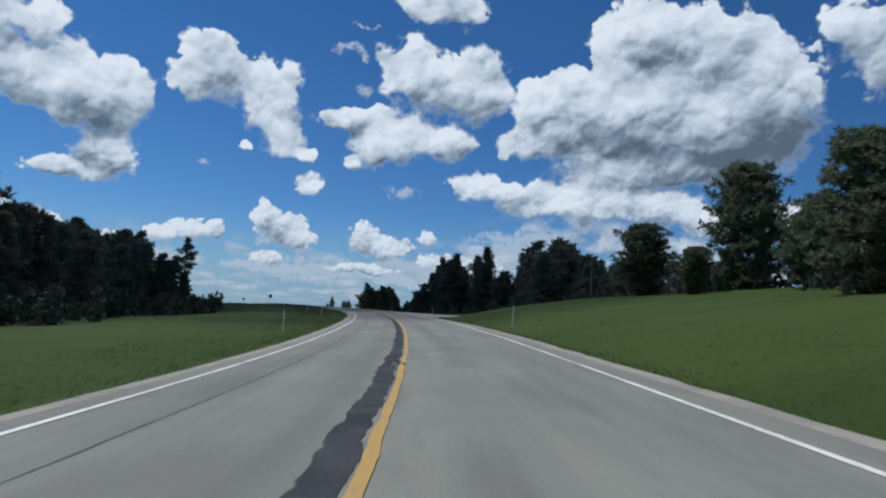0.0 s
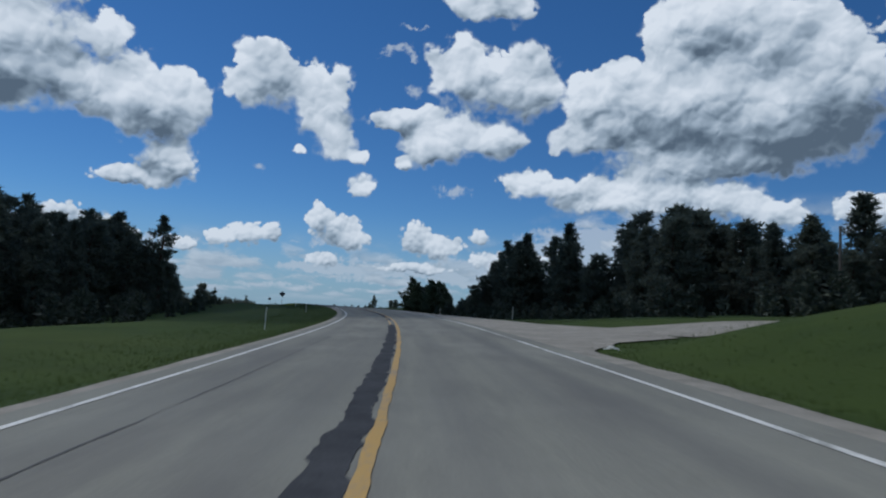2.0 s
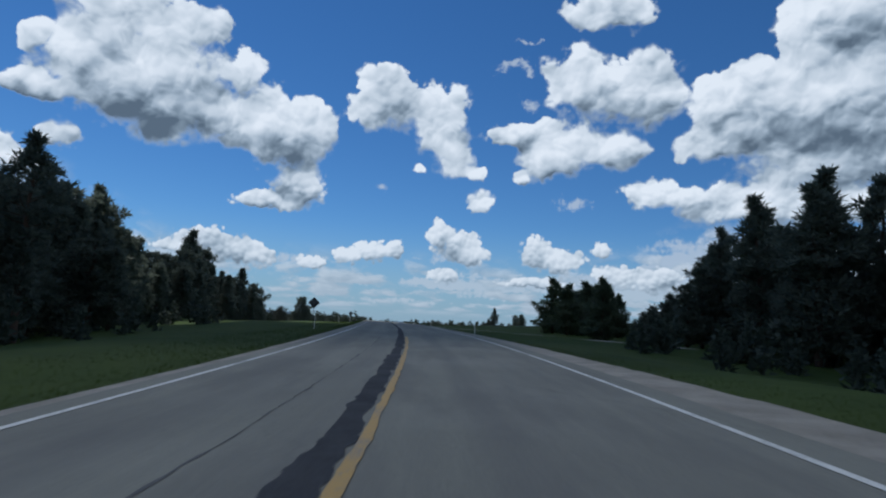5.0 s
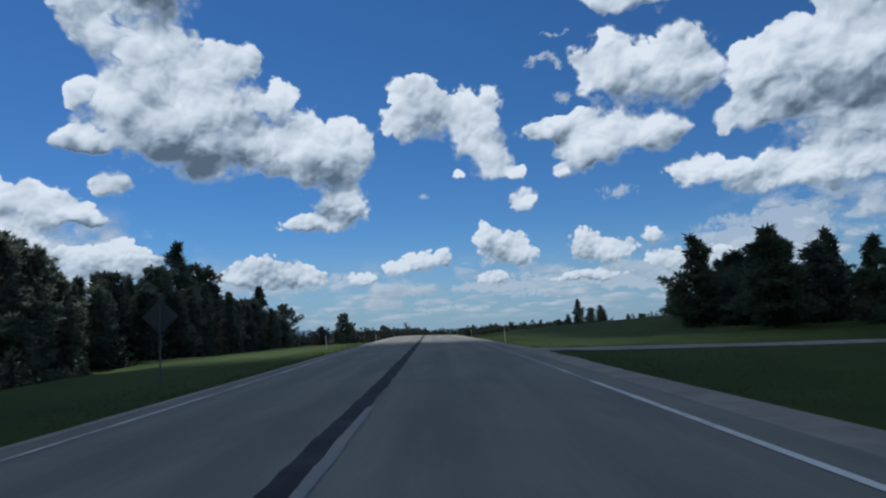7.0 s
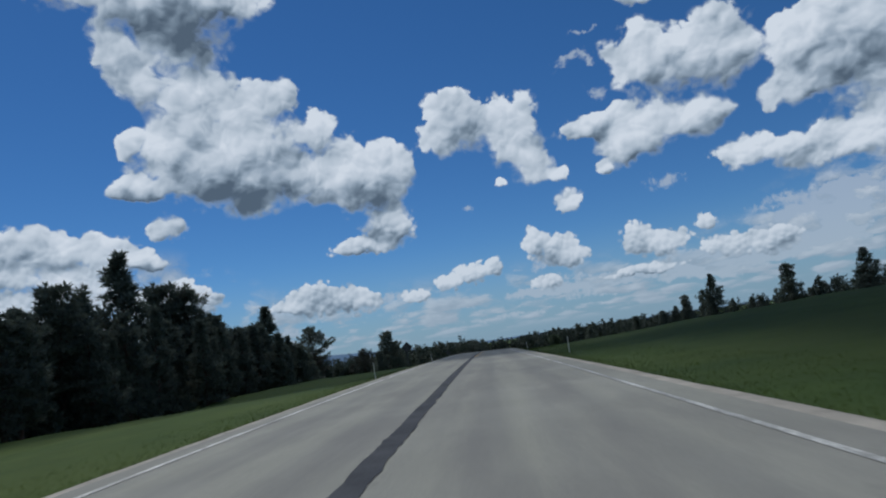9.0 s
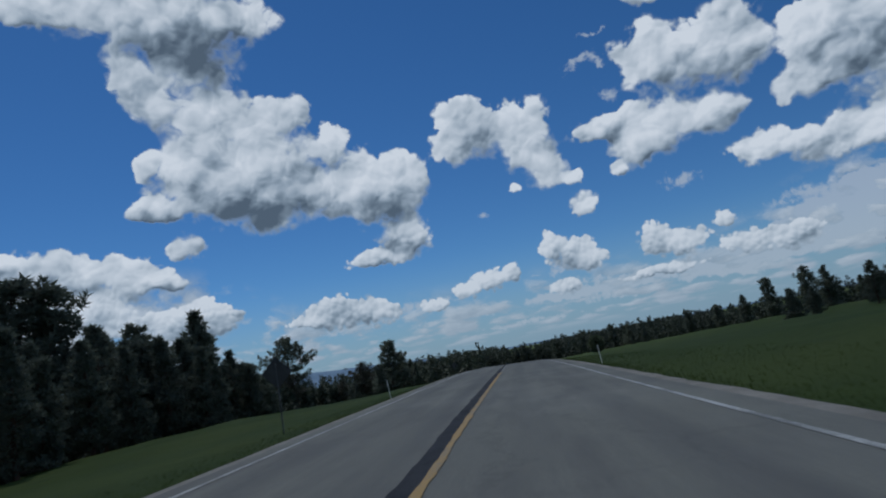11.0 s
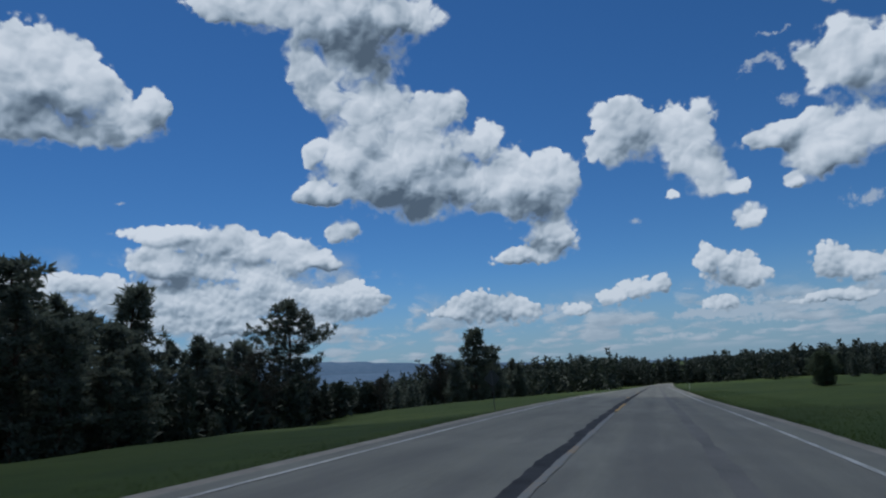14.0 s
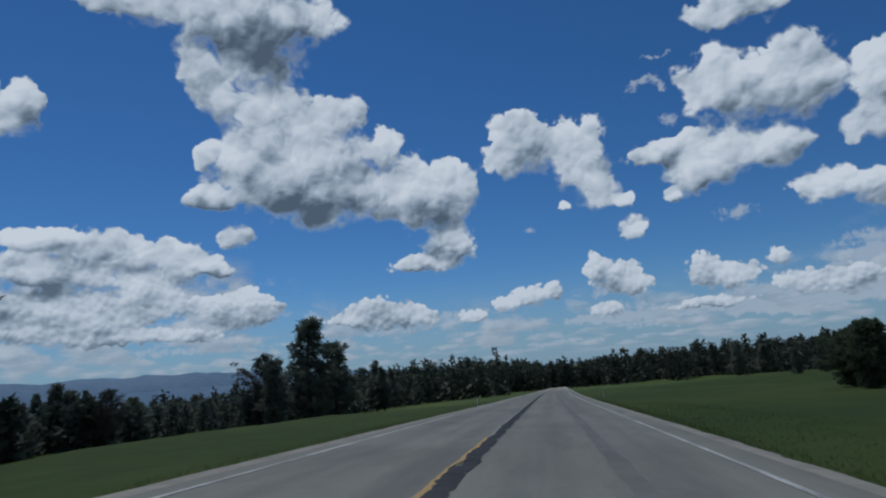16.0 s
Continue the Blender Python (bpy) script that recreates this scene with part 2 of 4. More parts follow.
body = g.math("ADD", heap, g.math("MULTIPLY", billow, g.span(heap, 0.0, 0.22)))
cover = g.add("ShaderNodeMapRange", interpolation_type="SMOOTHSTEP")       # tops end crisply, bases fray
g.plug(cover.inputs[0], body)
cover.inputs[1].default_value = 0.10
g.plug(cover.inputs[2], g.span(above, 0.0, 0.8, 0.29, 0.66))
cover = cover.outputs[0]
tatters = g.math("ADD", thin, g.math("MULTIPLY", g.math("SUBTRACT", g.noise(crinkled, 85, 7, 0.68), 0.5), 2.6))
veil = g.math("MULTIPLY", g.span(tatters, 0.45, 1.15, smooth=True), g.span(thin, 0.0, 0.3, 0.0, 0.72))
# far rows of small flat-based heaps that sink into the haze over the horizon
row = g.add("ShaderNodeCombineXYZ")
lift = g.math("MULTIPLY", g.math("LOGARITHM", g.math("ADD", g.math("MAXIMUM", height, -0.5), 1.6), 2.718), 3.6)
g.plug(row.inputs[0], g.math("DIVIDE", bearing, 3.6))
g.plug(row.inputs[1], lift)
rows = g.vec("ADD", row.outputs[0], g.vec("SCALE", g.vec("SUBTRACT", g.noise(row.outputs[0], 1.6, 4, 0.6, out="Color"), (0.5, 0.5, 0.5)), scale=0.7))


def far_heaps(v):
    return g.math("ADD", g.noise(v, 0.62, 5, 0.58), g.math("MULTIPLY", domes(v, 1.5), 0.30))


far_here = far_heaps(rows)
far_up = far_heaps(g.vec("ADD", rows, (-0.14, 0.30, 0)))
row_top = g.math("ADD", g.span(bearing, -48.0, -36.0, 10.5, 5.6, smooth=True), g.span(bearing, -4.0, 10.0, 0.0, 4.4, smooth=True))
bank = g.math("MULTIPLY", g.span(far_here, 0.58, 0.74, smooth=True), g.span(height, 0.2, 1.4, 0.0, 1.0, smooth=True))
bank = g.math("MULTIPLY", bank, g.span(g.math("SUBTRACT", height, row_top), -2.4, 1.0, 0.90, 0.0, smooth=True))
bank_light = g.math("ADD", 0.52, g.math("MULTIPLY", g.math("SUBTRACT", far_here, far_up), 2.2), clamp=True)
bank_tone = g.ramp(bank_light, (0.0, (0.27, 0.335, 0.41)), (0.5, (0.44, 0.51, 0.58)), (1.0, (0.74, 0.78, 0.82)))
bank_tone = g.mix(g.span(height, 0.5, 7.0, 0.75, 0.05), bank_tone, (0.42, 0.51, 0.60))
# light on the heaps: bright shoulders, shade under what lies towards the sun
hidden = g.math("SUBTRACT", above, g.math("MULTIPLY", heap, 0.55))
light = g.math("ADD", g.span(hidden, -0.25, 1.3, 0.84, 0.44), g.math("MULTIPLY", g.math("DIVIDE", g.math("SUBTRACT", heap, edge), g.math("ADD", heap, 0.25)), 0.60))
light = g.math("ADD", light, g.math("MULTIPLY", lit_side(warped, 11, 0.032), 0.62))
light = g.math("ADD", light, g.math("MULTIPLY", lit_side(warped, 27, 0.013), 0.66))
light = g.math("ADD", light, g.math("MULTIPLY", lit_side(crinkled, 62, 0.006), 0.34))
light = g.math("ADD", light, g.math("MULTIPLY", g.math("MULTIPLY", lit_side(crinkled, 105, 0.0035), 0.65), low))
light = g.math("ADD", light, g.math("MULTIPLY", g.math("SUBTRACT", g.noise(warped, 16, 3, 0.5), 0.5), 0.26))
light = g.math("SUBTRACT", light, g.span(grey, 0.0, 1.5, 0.0, 0.44, smooth=True))
light = g.math("SUBTRACT", light, g.span(cover, 0.0, 0.9, 0.10, 0.0))
light = g.math("MULTIPLY_ADD", light, 0.80, 0.03)
tone = g.ramp(light, (0.02, (0.115, 0.155, 0.200)), (0.23, (0.225, 0.285, 0.345)), (0.43, (0.40, 0.475, 0.55)), (0.63, (0.61, 0.675, 0.735)), (0.83, (0.76, 0.81, 0.86)), (1.0, (0.88, 0.915, 0.95)))
hazy = g.mix(g.span(height, 2.0, 12.0, 0.30, 0.0), tone, (0.42, 0.51, 0.60))
clear = g.math("SUBTRACT", 1.0, cover)
# the same broken cumulus goes on behind and above the view
beyond = g.math("MAXIMUM", g.span(g.math("ABSOLUTE", g.math("ADD", bearing, 22.0)), 68.0, 78.0), g.span(height, 37.0, 44.0))
drift = g.math("MULTIPLY", g.math("MULTIPLY", g.span(g.noise(ray, 4.2, 7, 0.6), 0.42, 0.54, smooth=True), beyond), g.span(height, 2.0, 8.0))
behind = g.math("MAXIMUM", g.math("MAXIMUM", veil, bank), drift)
cloudy = g.math("MULTIPLY", g.math("ADD", cover, g.math("MULTIPLY", clear, behind), clamp=True), 0.97)
back_tone = g.mix(g.span(g.math("SUBTRACT", veil, bank), -0.1, 0.2), bank_tone, (0.54, 0.60, 0.67))
colour = g.mix(cover, g.mix(beyond, back_tone, (0.37, 0.43, 0.50)), hazy)     # overhead mostly grey bases show
blue = g.add("ShaderNodeBackground")
rich = g.add("ShaderNodeHueSaturation")
rich.inputs["Saturation"].default_value = 1.16
g.plug(rich.inputs["Color"], sky.outputs[0])
tinted = g.mix(1.0, rich.outputs[0], (0.82, 1.02, 1.15), "MULTIPLY")
haze = g.mix(g.span(height, -1.0, 9.0, 0.85, 0.0, smooth=True), tinted, HORIZON)
g.plug(blue.inputs[0], haze)
blue.inputs[1].default_value = SKY_STRENGTH
white = g.add("ShaderNodeBackground")
g.plug(white.inputs[0], colour)
white.inputs[1].default_value = CLOUD_STRENGTH
both = g.add("ShaderNodeMixShader")
g.plug(both.inputs[0], cloudy)
g.plug(both.inputs[1], blue.outputs[0])
g.plug(both.inputs[2], white.outputs[0])
g.plug(g.add("ShaderNodeOutputWorld").inputs[0], both.outputs[0])

sun = new("sun", bpy.data.lights.new("sun", "SUN"))
sun.data.energy, sun.data.angle, sun.data.color = SUN_STRENGTH, radians(0.6), (1.0, 0.95, 0.88)
_b, _h = radians(SUN_BEARING), radians(SUN_HEIGHT)
sun.matrix_world = look((math.sin(_b) * math.cos(_h) * 900, math.cos(_b) * math.cos(_h) * 900, math.sin(_h) * 900), (0, 0, 0))

# ---- materials ----
def material(name, rough=0.8, metal=0.0, spec=0.5):
    m = bpy.data.materials.new(name)
    m.use_nodes = True
    q = Graph(m.node_tree)
    b = q.add("ShaderNodeBsdfPrincipled")
    b.inputs["Roughness"].default_value, b.inputs["Metallic"].default_value = rough, metal
    b.inputs["Specular IOR Level"].default_value = spec
    q.plug(q.add("ShaderNodeOutputMaterial").inputs[0], b.outputs[0])
    return m, q, b


def where(q, kind="Object"):
    return q.add("ShaderNodeTexCoord").outputs[kind]


def bump(q, b, value, strength=0.4, distance=0.02):
    n = q.add("ShaderNodeBump")
    q.plug(n.inputs["Height"], value)
    n.inputs["Strength"].default_value, n.inputs["Distance"].default_value = strength, distance
    q.plug(b.inputs["Normal"], n.outputs[0])


def two_tone(name, dark, bright, scale=3.0, fine=60.0, rough=0.8, metal=0.0, relief=0.3, depth=0.01, spec=0.5):
    """A mottled surface: large stains and fine grain between two colours."""
    m, q, b = material(name, rough, metal, spec)
    v = where(q)
    f = q.math("ADD", q.math("MULTIPLY", q.noise(v, scale, 5, 0.6), 0.6), q.math("MULTIPLY", q.noise(v, fine, 3, 0.6), 0.4))
    q.plug(b.inputs["Base Color"], q.mix(q.span(f, 0.35, 0.65), dark, bright))
    bump(q, b, q.noise(v, fine, 4, 0.6), relief, depth)
    return m


def road_material():
    """Worn chip seal: light grey, darker wheel tracks and patches along the lanes, fine stones."""
    m, q, b = material("worn_asphalt", 0.85, 0.0, 0.18)
    uv = where(q, "UV")                    # metres: across, along
    v = where(q)
    s = q.add("ShaderNodeSeparateXYZ")
    q.plug(s.inputs[0], uv)
    across = s.outputs[0]
    long = q.vec("MULTIPLY", uv, (1.6, 0.05, 1))
    stain = q.noise(long, 1.0, 5, 0.6)
    grain = q.noise(v, 38, 4, 0.75)
    patch = q.noise(v, 0.22, 5, 0.55)
    base = q.mix(q.span(grain, 0.25, 0.75), (0.140, 0.141, 0.121), (0.272, 0.273, 0.232))
    base = q.mix(q.span(stain, 0.35, 0.68, 0.0, 0.42), base, (0.115, 0.115, 0.117))
    base = q.mix(q.span(patch, 0.45, 0.7, 0.0, 0.40), base, (0.280, 0.283, 0.248))
    dull = q.noise(q.vec("MULTIPLY", uv, (0.9, 0.16, 1)), 1.0, 4, 0.6)           # dull smears a few metres long
    base = q.mix(q.span(dull, 0.48, 0.64, 0.0, 0.50), base, (0.128, 0.126, 0.120))
    # two wheel tracks in each lane
    dist = q.math("ABSOLUTE", q.math("SUBTRACT", q.math("ABSOLUTE", q.math("SUBTRACT", q.math("ABSOLUTE", q.math("SUBTRACT", across, 0.3)), 1.8)), 0.85))
    track = q.math("MULTIPLY", q.span(dist, 0.05, 0.6, 1.0, 0.0, smooth=True), q.span(q.noise(q.vec("MULTIPLY", uv, (0.8, 0.02, 1)), 1.0, 3), 0.3, 0.7))
    base = q.mix(q.math("MULTIPLY", track, 0.48), base, (0.10, 0.10, 0.102))
    # thin cracks
    c = q.add("ShaderNodeTexVoronoi", feature="DISTANCE_TO_EDGE")
    q.plug(c.inputs["Vector"], q.vec("ADD", q.vec("MULTIPLY", uv, (0.22, 0.10, 1)), q.vec("SCALE", q.noise(v, 1.2, 5, 0.7, out="Color"), scale=0.25)))
    c.inputs["Scale"].default_value = 1.0
    crack = q.math("MULTIPLY", q.span(c.outputs["Distance"], 0.002, 0.009, 1.0, 0.0), q.span(q.noise(v, 0.09, 2), 0.5, 0.6))
    base = q.mix(q.math("MULTIPLY", crack, 0.22), base, (0.05, 0.05, 0.052))
    q.plug(b.inputs["Base Color"], base)
    bump(q, b, grain, 0.5, 0.006)
    return m


def line_material(name, colour, worn):
    m, q, b = material(name, 0.6)
    v = where(q)
    f = q.math("ADD", q.math("MULTIPLY", q.noise(v, 14, 5, 0.75), 0.6), q.math("MULTIPLY", q.noise(v, 0.5, 3, 0.6), 0.4))
    q.plug(b.inputs["Base Color"], q.mix(q.span(f, worn - 0.06, worn + 0.05), (0.175, 0.176, 0.160), colour))
    bump(q, b, q.noise(v, 60, 3), 0.3, 0.004)
    return m


def grass_material():
    """Uneven meadow: broad drifts of yellower and darker grass, patches of weed, a soft grain."""
    m, q, b = material("meadow", 0.95, 0.0, 0.12)
    v = where(q)
    large, mid, fine = q.noise(v, 0.035, 5, 0.6), q.noise(v, 0.33, 5, 0.62), q.noise(v, 7, 4, 0.7)
    c = q.mix(q.span(mid, 0.3, 0.7), (0.026, 0.046, 0.010), (0.043, 0.071, 0.014))
    c = q.mix(q.span(large, 0.42, 0.64, 0.0, 0.7), c, (0.062, 0.084, 0.019))
    weed = q.noise(q.vec("ADD", v, (31, 17, 0)), 0.11, 4, 0.6)
    c = q.mix(q.span(weed, 0.56, 0.70, 0.0, 0.6), c, (0.022, 0.044, 0.012))
    c = q.mix(q.span(fine, 0.35, 0.8, 0.0, 0.28), c, (0.024, 0.042, 0.011))
    q.plug(b.inputs["Base Color"], c)
    bump(q, b, q.math("ADD", fine, mid), 0.45, 0.12)
    return m


def needle_material(name, dark, bright, through=0.18):
    m, q, b = material(name, 0.75, 0.0, 0.25)
    r = q.add("ShaderNodeNewGeometry").outputs["Random Per Island"]
    o = q.add("ShaderNodeObjectInfo").outputs["Random"]
    f = q.math("ADD", q.math("MULTIPLY", r, 0.65), q.math("MULTIPLY", o, 0.35))
    c = q.mix(f, dark, bright)
    q.plug(b.inputs["Base Color"], c)
    t = q.add("ShaderNodeBsdfTranslucent")
    q.plug(t.inputs[0], c)
    x = q.add("ShaderNodeMixShader")
    x.inputs[0].default_value = through
    q.plug(x.inputs[1], b.outputs[0])
    q.plug(x.inputs[2], t.outputs[0])
    q.plug([n for n in q.nodes if n.type == "OUTPUT_MATERIAL"][0].inputs[0], x.outputs[0])
    return m


ASPHALT = road_material()
WHITE_LINE = line_material("worn_white_paint", (0.66, 0.66, 0.63), 0.455)
FADED_LINE = line_material("faded_white_paint", (0.54, 0.54, 0.51), 0.51)
FLAKED_LINE = line_material("flaked_white_paint", (0.54, 0.54, 0.51), 0.55)
YELLOW_LINE = line_material("worn_yellow_paint", (0.42, 0.255, 0.055), 0.43)
WORN_YELLOW = line_material("flaked_yellow_paint", (0.45, 0.25, 0.05), 0.60)
TAR = two_tone("dark_seal", (0.030, 0.033, 0.038), (0.068, 0.071, 0.078), 1.2, 30, 0.92, relief=0.4, depth=0.006, spec=0.08)
CRACK = two_tone("sealed_crack", (0.075, 0.077, 0.080), (0.15, 0.15, 0.152), 0.8, 24, 0.92, relief=0.3, depth=0.004, spec=0.1)
DULL = two_tone("polished_asphalt", (0.105, 0.104, 0.100), (0.185, 0.181, 0.170), 0.5, 30, 0.8, relief=0.3, depth=0.004, spec=0.2)
GRAVEL = two_tone("pale_gravel", (0.175, 0.163, 0.138), (0.35, 0.325, 0.278), 1.1, 22, 0.95, relief=0.9, depth=0.03)
MEADOW = grass_material()
BLADE = needle_material("grass_blade", (0.040, 0.066, 0.013), (0.070, 0.100, 0.022), 0.45)
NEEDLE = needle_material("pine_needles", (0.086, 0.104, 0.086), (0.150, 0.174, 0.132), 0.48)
# darker copy of the pine needles, for the joined woods and undergrowth
NEEDLE_DARK = needle_material("dark_pine_needles", (0.040, 0.052, 0.042), (0.066, 0.084, 0.060), 0.20)
NEEDLE_PALE = needle_material("pale_pine_needles", (0.070, 0.094, 0.060), (0.124, 0.154, 0.092), 0.46)
TWIG = needle_material("dry_twigs", (0.040, 0.042, 0.034), (0.080, 0.082, 0.062))
BARK = two_tone("pine_bark", (0.045, 0.028, 0.020), (0.125, 0.075, 0.048), 1.5, 9, 0.95, relief=0.9, depth=0.04)
POLE_WOOD = two_tone("weathered_wood", (0.075, 0.062, 0.050), (0.17, 0.145, 0.12), 2, 14, 0.9, relief=0.6, depth=0.02)
POST_WHITE = needle_material("white_plastic", (0.74, 0.74, 0.71), (0.86, 0.86, 0.83), 0.5)
TAB_YELLOW = two_tone("worn_yellow_plastic", (0.55, 0.42, 0.16), (0.70, 0.60, 0.34), 8, 60, 0.5, relief=0.2, depth=0.002)
REFLECTOR = two_tone("reflector", (0.62, 0.62, 0.60), (0.8, 0.8, 0.78), 8, 90, 0.15, relief=0.2, depth=0.002)
METAL = two_tone("galvanised_steel", (0.10, 0.105, 0.11), (0.18, 0.185, 0.19), 3, 50, 0.6, 0.6, relief=0.1, depth=0.002)
SIGN_BACK = two_tone("dull_aluminium", (0.05, 0.052, 0.055), (0.09, 0.092, 0.095), 2, 40, 0.7, 0.3, relief=0.1, depth=0.002)
SIGN_FACE = two_tone("yellow_sheeting", (0.60, 0.36, 0.02), (0.72, 0.45, 0.03), 2, 60, 0.4, relief=0.05, depth=0.001)
# blue of the distant air painted into the hills' base colour
HILL_HAZE = two_tone("haze_painted_hills", (0.070, 0.115, 0.180), (0.105, 0.155, 0.225), 0.0012, 0.02, 1.0, relief=0.0, spec=0.0)


def cloud_material(through):
    m, q, b = material("cloud", 1.0, 0.0, 0.0)
    q.plug(b.inputs["Base Color"], q.mix(q.noise(where(q), 0.02, 4), (0.86, 0.87, 0.89), (0.93, 0.93, 0.94)))
    x = q.add("ShaderNodeMixShader")
    x.inputs[0].default_value = through
    q.plug(x.inputs[1], b.outputs[0])
    q.plug(x.inputs[2], q.add("ShaderNodeBsdfTransparent").outputs[0])
    q.plug([n for n in q.nodes if n.type == "OUTPUT_MATERIAL"][0].inputs[0], x.outputs[0])
    return m

# ---- the road's line: heading, grade and bank at even steps along it ----
STEP, FIRST = 24.125, -24.125
HEADING = [-2.8, 0.2, 3.1, 5.3, 7.8, 10.1, 13.2, 15.9, 18.5, 20.1, 20.7, 21.0, 21.4, 21.3, 21.0, 20.5, 20.7, 21.1, 21.3, 21.4, 21.0, 21.1, 21.0, 20.8, 20.3, 19.8]
GRADE = [-0.22, 0.33, 0.88, 0.79, 0.69, 0.62, 0.59, 0.72, 0.53, 0.25, 0.29, 0.08, -0.07, -0.39, -0.56, -0.52, -0.82, -1.5, -1.47, -2.04, -1.99, -2.09, -2.13, -2.03, -1.81, -1.55]
BANK = [2.1, 2.8, 3.4, 3.0, 2.1, 2.5, 2.3, 1.7, 0.5, -0.5, -0.7, -1.2, -1.7, -1.8, -1.9, -2.1, -2.3, -2.3, -2.4, -3.4, -3.5, -2.5, -1.6, -0.7, 0.1, 0.8]
LEFT_LINE, RIGHT_LINE = -3.35, 4.07        # edge lines, metres from the centre line
S_MIN, S_MAX = -1500, 4300
_knots = FIRST + STEP * np.arange(len(HEADING))
_s = np.arange(S_MIN, S_MAX + 1.0, 1.0)
_head = np.radians(np.interp(_s, _knots, HEADING))
_grade = np.interp(_s, _knots, GRADE)
_grade = np.where(_s > 555, -2.0 * np.clip((1000 - _s) / 180, 0, 1), np.where(_s < -60, 0, _grade))
_grade = np.radians(_grade)
_bank = np.tan(np.radians(np.interp(_s, _knots, BANK)))
_o = int(-S_MIN)
_x, _y, _z = -np.cumsum(np.sin(_head)), np.cumsum(np.cos(_head)), np.cumsum(np.tan(_grade))
_x, _y, _z = _x - _x[_o], _y - _y[_o], _z - _z[_o]
MEAN = radians(14)


def knots(s, *pairs):
    return np.interp(s, [p[0] for p in pairs], [p[1] for p in pairs])


def edge_right(s):
    """Outer edge of the gravel shoulder, with the two flares where side roads meet the highway."""
    return knots(s, (60, 5.0), (73, 5.3), (77, 7.5), (80, 11), (90, 11), (95, 9.0), (110, 8.0), (122, 6.6), (145, 6.0), (170, 5.7),
                 (210, 5.4), (240, 5.2), (255, 4.95), (600, 4.95))


def edge_left(s):
    return knots(s, (0, -4.1), (300, -4.1), (500, -4.4))


def rise(x, reach):
    return reach * (1 - np.exp(-np.maximum(x, 0) / reach))


def land(s, d):
    """Height of the ground at s along the road and d across it (right positive)."""
    s, d = np.asarray(s, float), np.asarray(d, float)
    z = np.interp(s, _s, _z)
    bank = np.interp(s, _s, _bank)
    er, el = edge_right(s), edge_left(s)
    inner = np.clip(d, el, er)
    z = z + bank * inner
    xr, xl = np.maximum(d - er, 0), np.maximum(el - d, 0)
    kr = knots(s, (0, .27), (62, .27), (75, .27), (80, .13), (92, .13), (112, .12), (135, .03), (180, -.03), (222, -.03), (250, .01), (285, .0), (305, .05), (340, .05), (380, .015), (460, .0), (560, .0))
    kl = knots(s, (0, -.03), (200, -.03), (320, -.03), (380, -.09), (430, -.14), (560, -.10), (700, -.05), (900, -.02))
    reach_l = knots(s, (0, 60), (300, 80), (420, 260), (600, 200), (800, 120))
    z = z + kr * rise(xr - 1.5, 30) + kl * rise(xl - 2.0, reach_l)
    ditch = knots(s, (66, 1), (74, 0), (98, 0), (108, 1), (212, 1), (219, 0.1), (227, 0.1), (234, 1))      # filled in at the side roads
    z = z - 0.45 * ditch * (np.clip(xr / 1.8, 0, 1) ** 1.2) * np.clip(1.6 - kr * 6, 0.5, 1.5) - 0.55 * np.clip(xl / 2.2, 0, 1)
    # the verges end in low crests, and the woods stand lower behind them
    z = z - knots(s, (0, .12), (260, .12), (320, 0)) * rise(xl - knots(s, (60, 16), (140, 10), (170, 10), (235, 16)), 60)
    z = z - knots(s, (112, 0), (128, .10), (190, .10), (212, 0)) * rise(xr - 10, 60)
    # a level shelf before the slope into the basin
    z = z + 2.6 * np.clip((xl - 3) / 30, 0, 1) * np.clip((130 - xl) / 60, 0, 1) * knots(s, (360, 0), (400, 1), (560, 1), (640, 0))
    # gentle unevenness that grows away from the road
    far = np.clip((np.abs(d) - 8) / 60, 0, 1)
    z = z + far * (0.8 * np.sin(s * 0.041 + 1.0) * np.sin(d * 0.037) + 0.5 * np.sin(s * 0.093 + d * 0.07)
                   + 0.22 * np.sin(s * 0.31 + d * 0.23) * np.sin(d * 0.41 - s * 0.13))
    # the wide basin to the left and ahead
    z = z - 55 * np.clip((-d - 150) / 1500, 0, 1) ** 0.8 * np.clip((s - 100) / 500, 0, 1)
    return z


def spot(s, d):
    """Place in the world of a spot given along and across the road, without its height."""
    s, d = np.asarray(s, float), np.asarray(d, float)
    h = np.interp(s, _s, _head)
    near = np.clip(d, -140, 140)
    out = d - near
    return (np.interp(s, _s, _x) + near * np.cos(h) + out * np.cos(MEAN), np.interp(s, _s, _y) + near * np.sin(h) + out * np.sin(MEAN))


def ground(s, d, up=0.0):
    x, y = spot(s, d)
    return Vector((float(x), float(y), float(land(s, d)) + up))


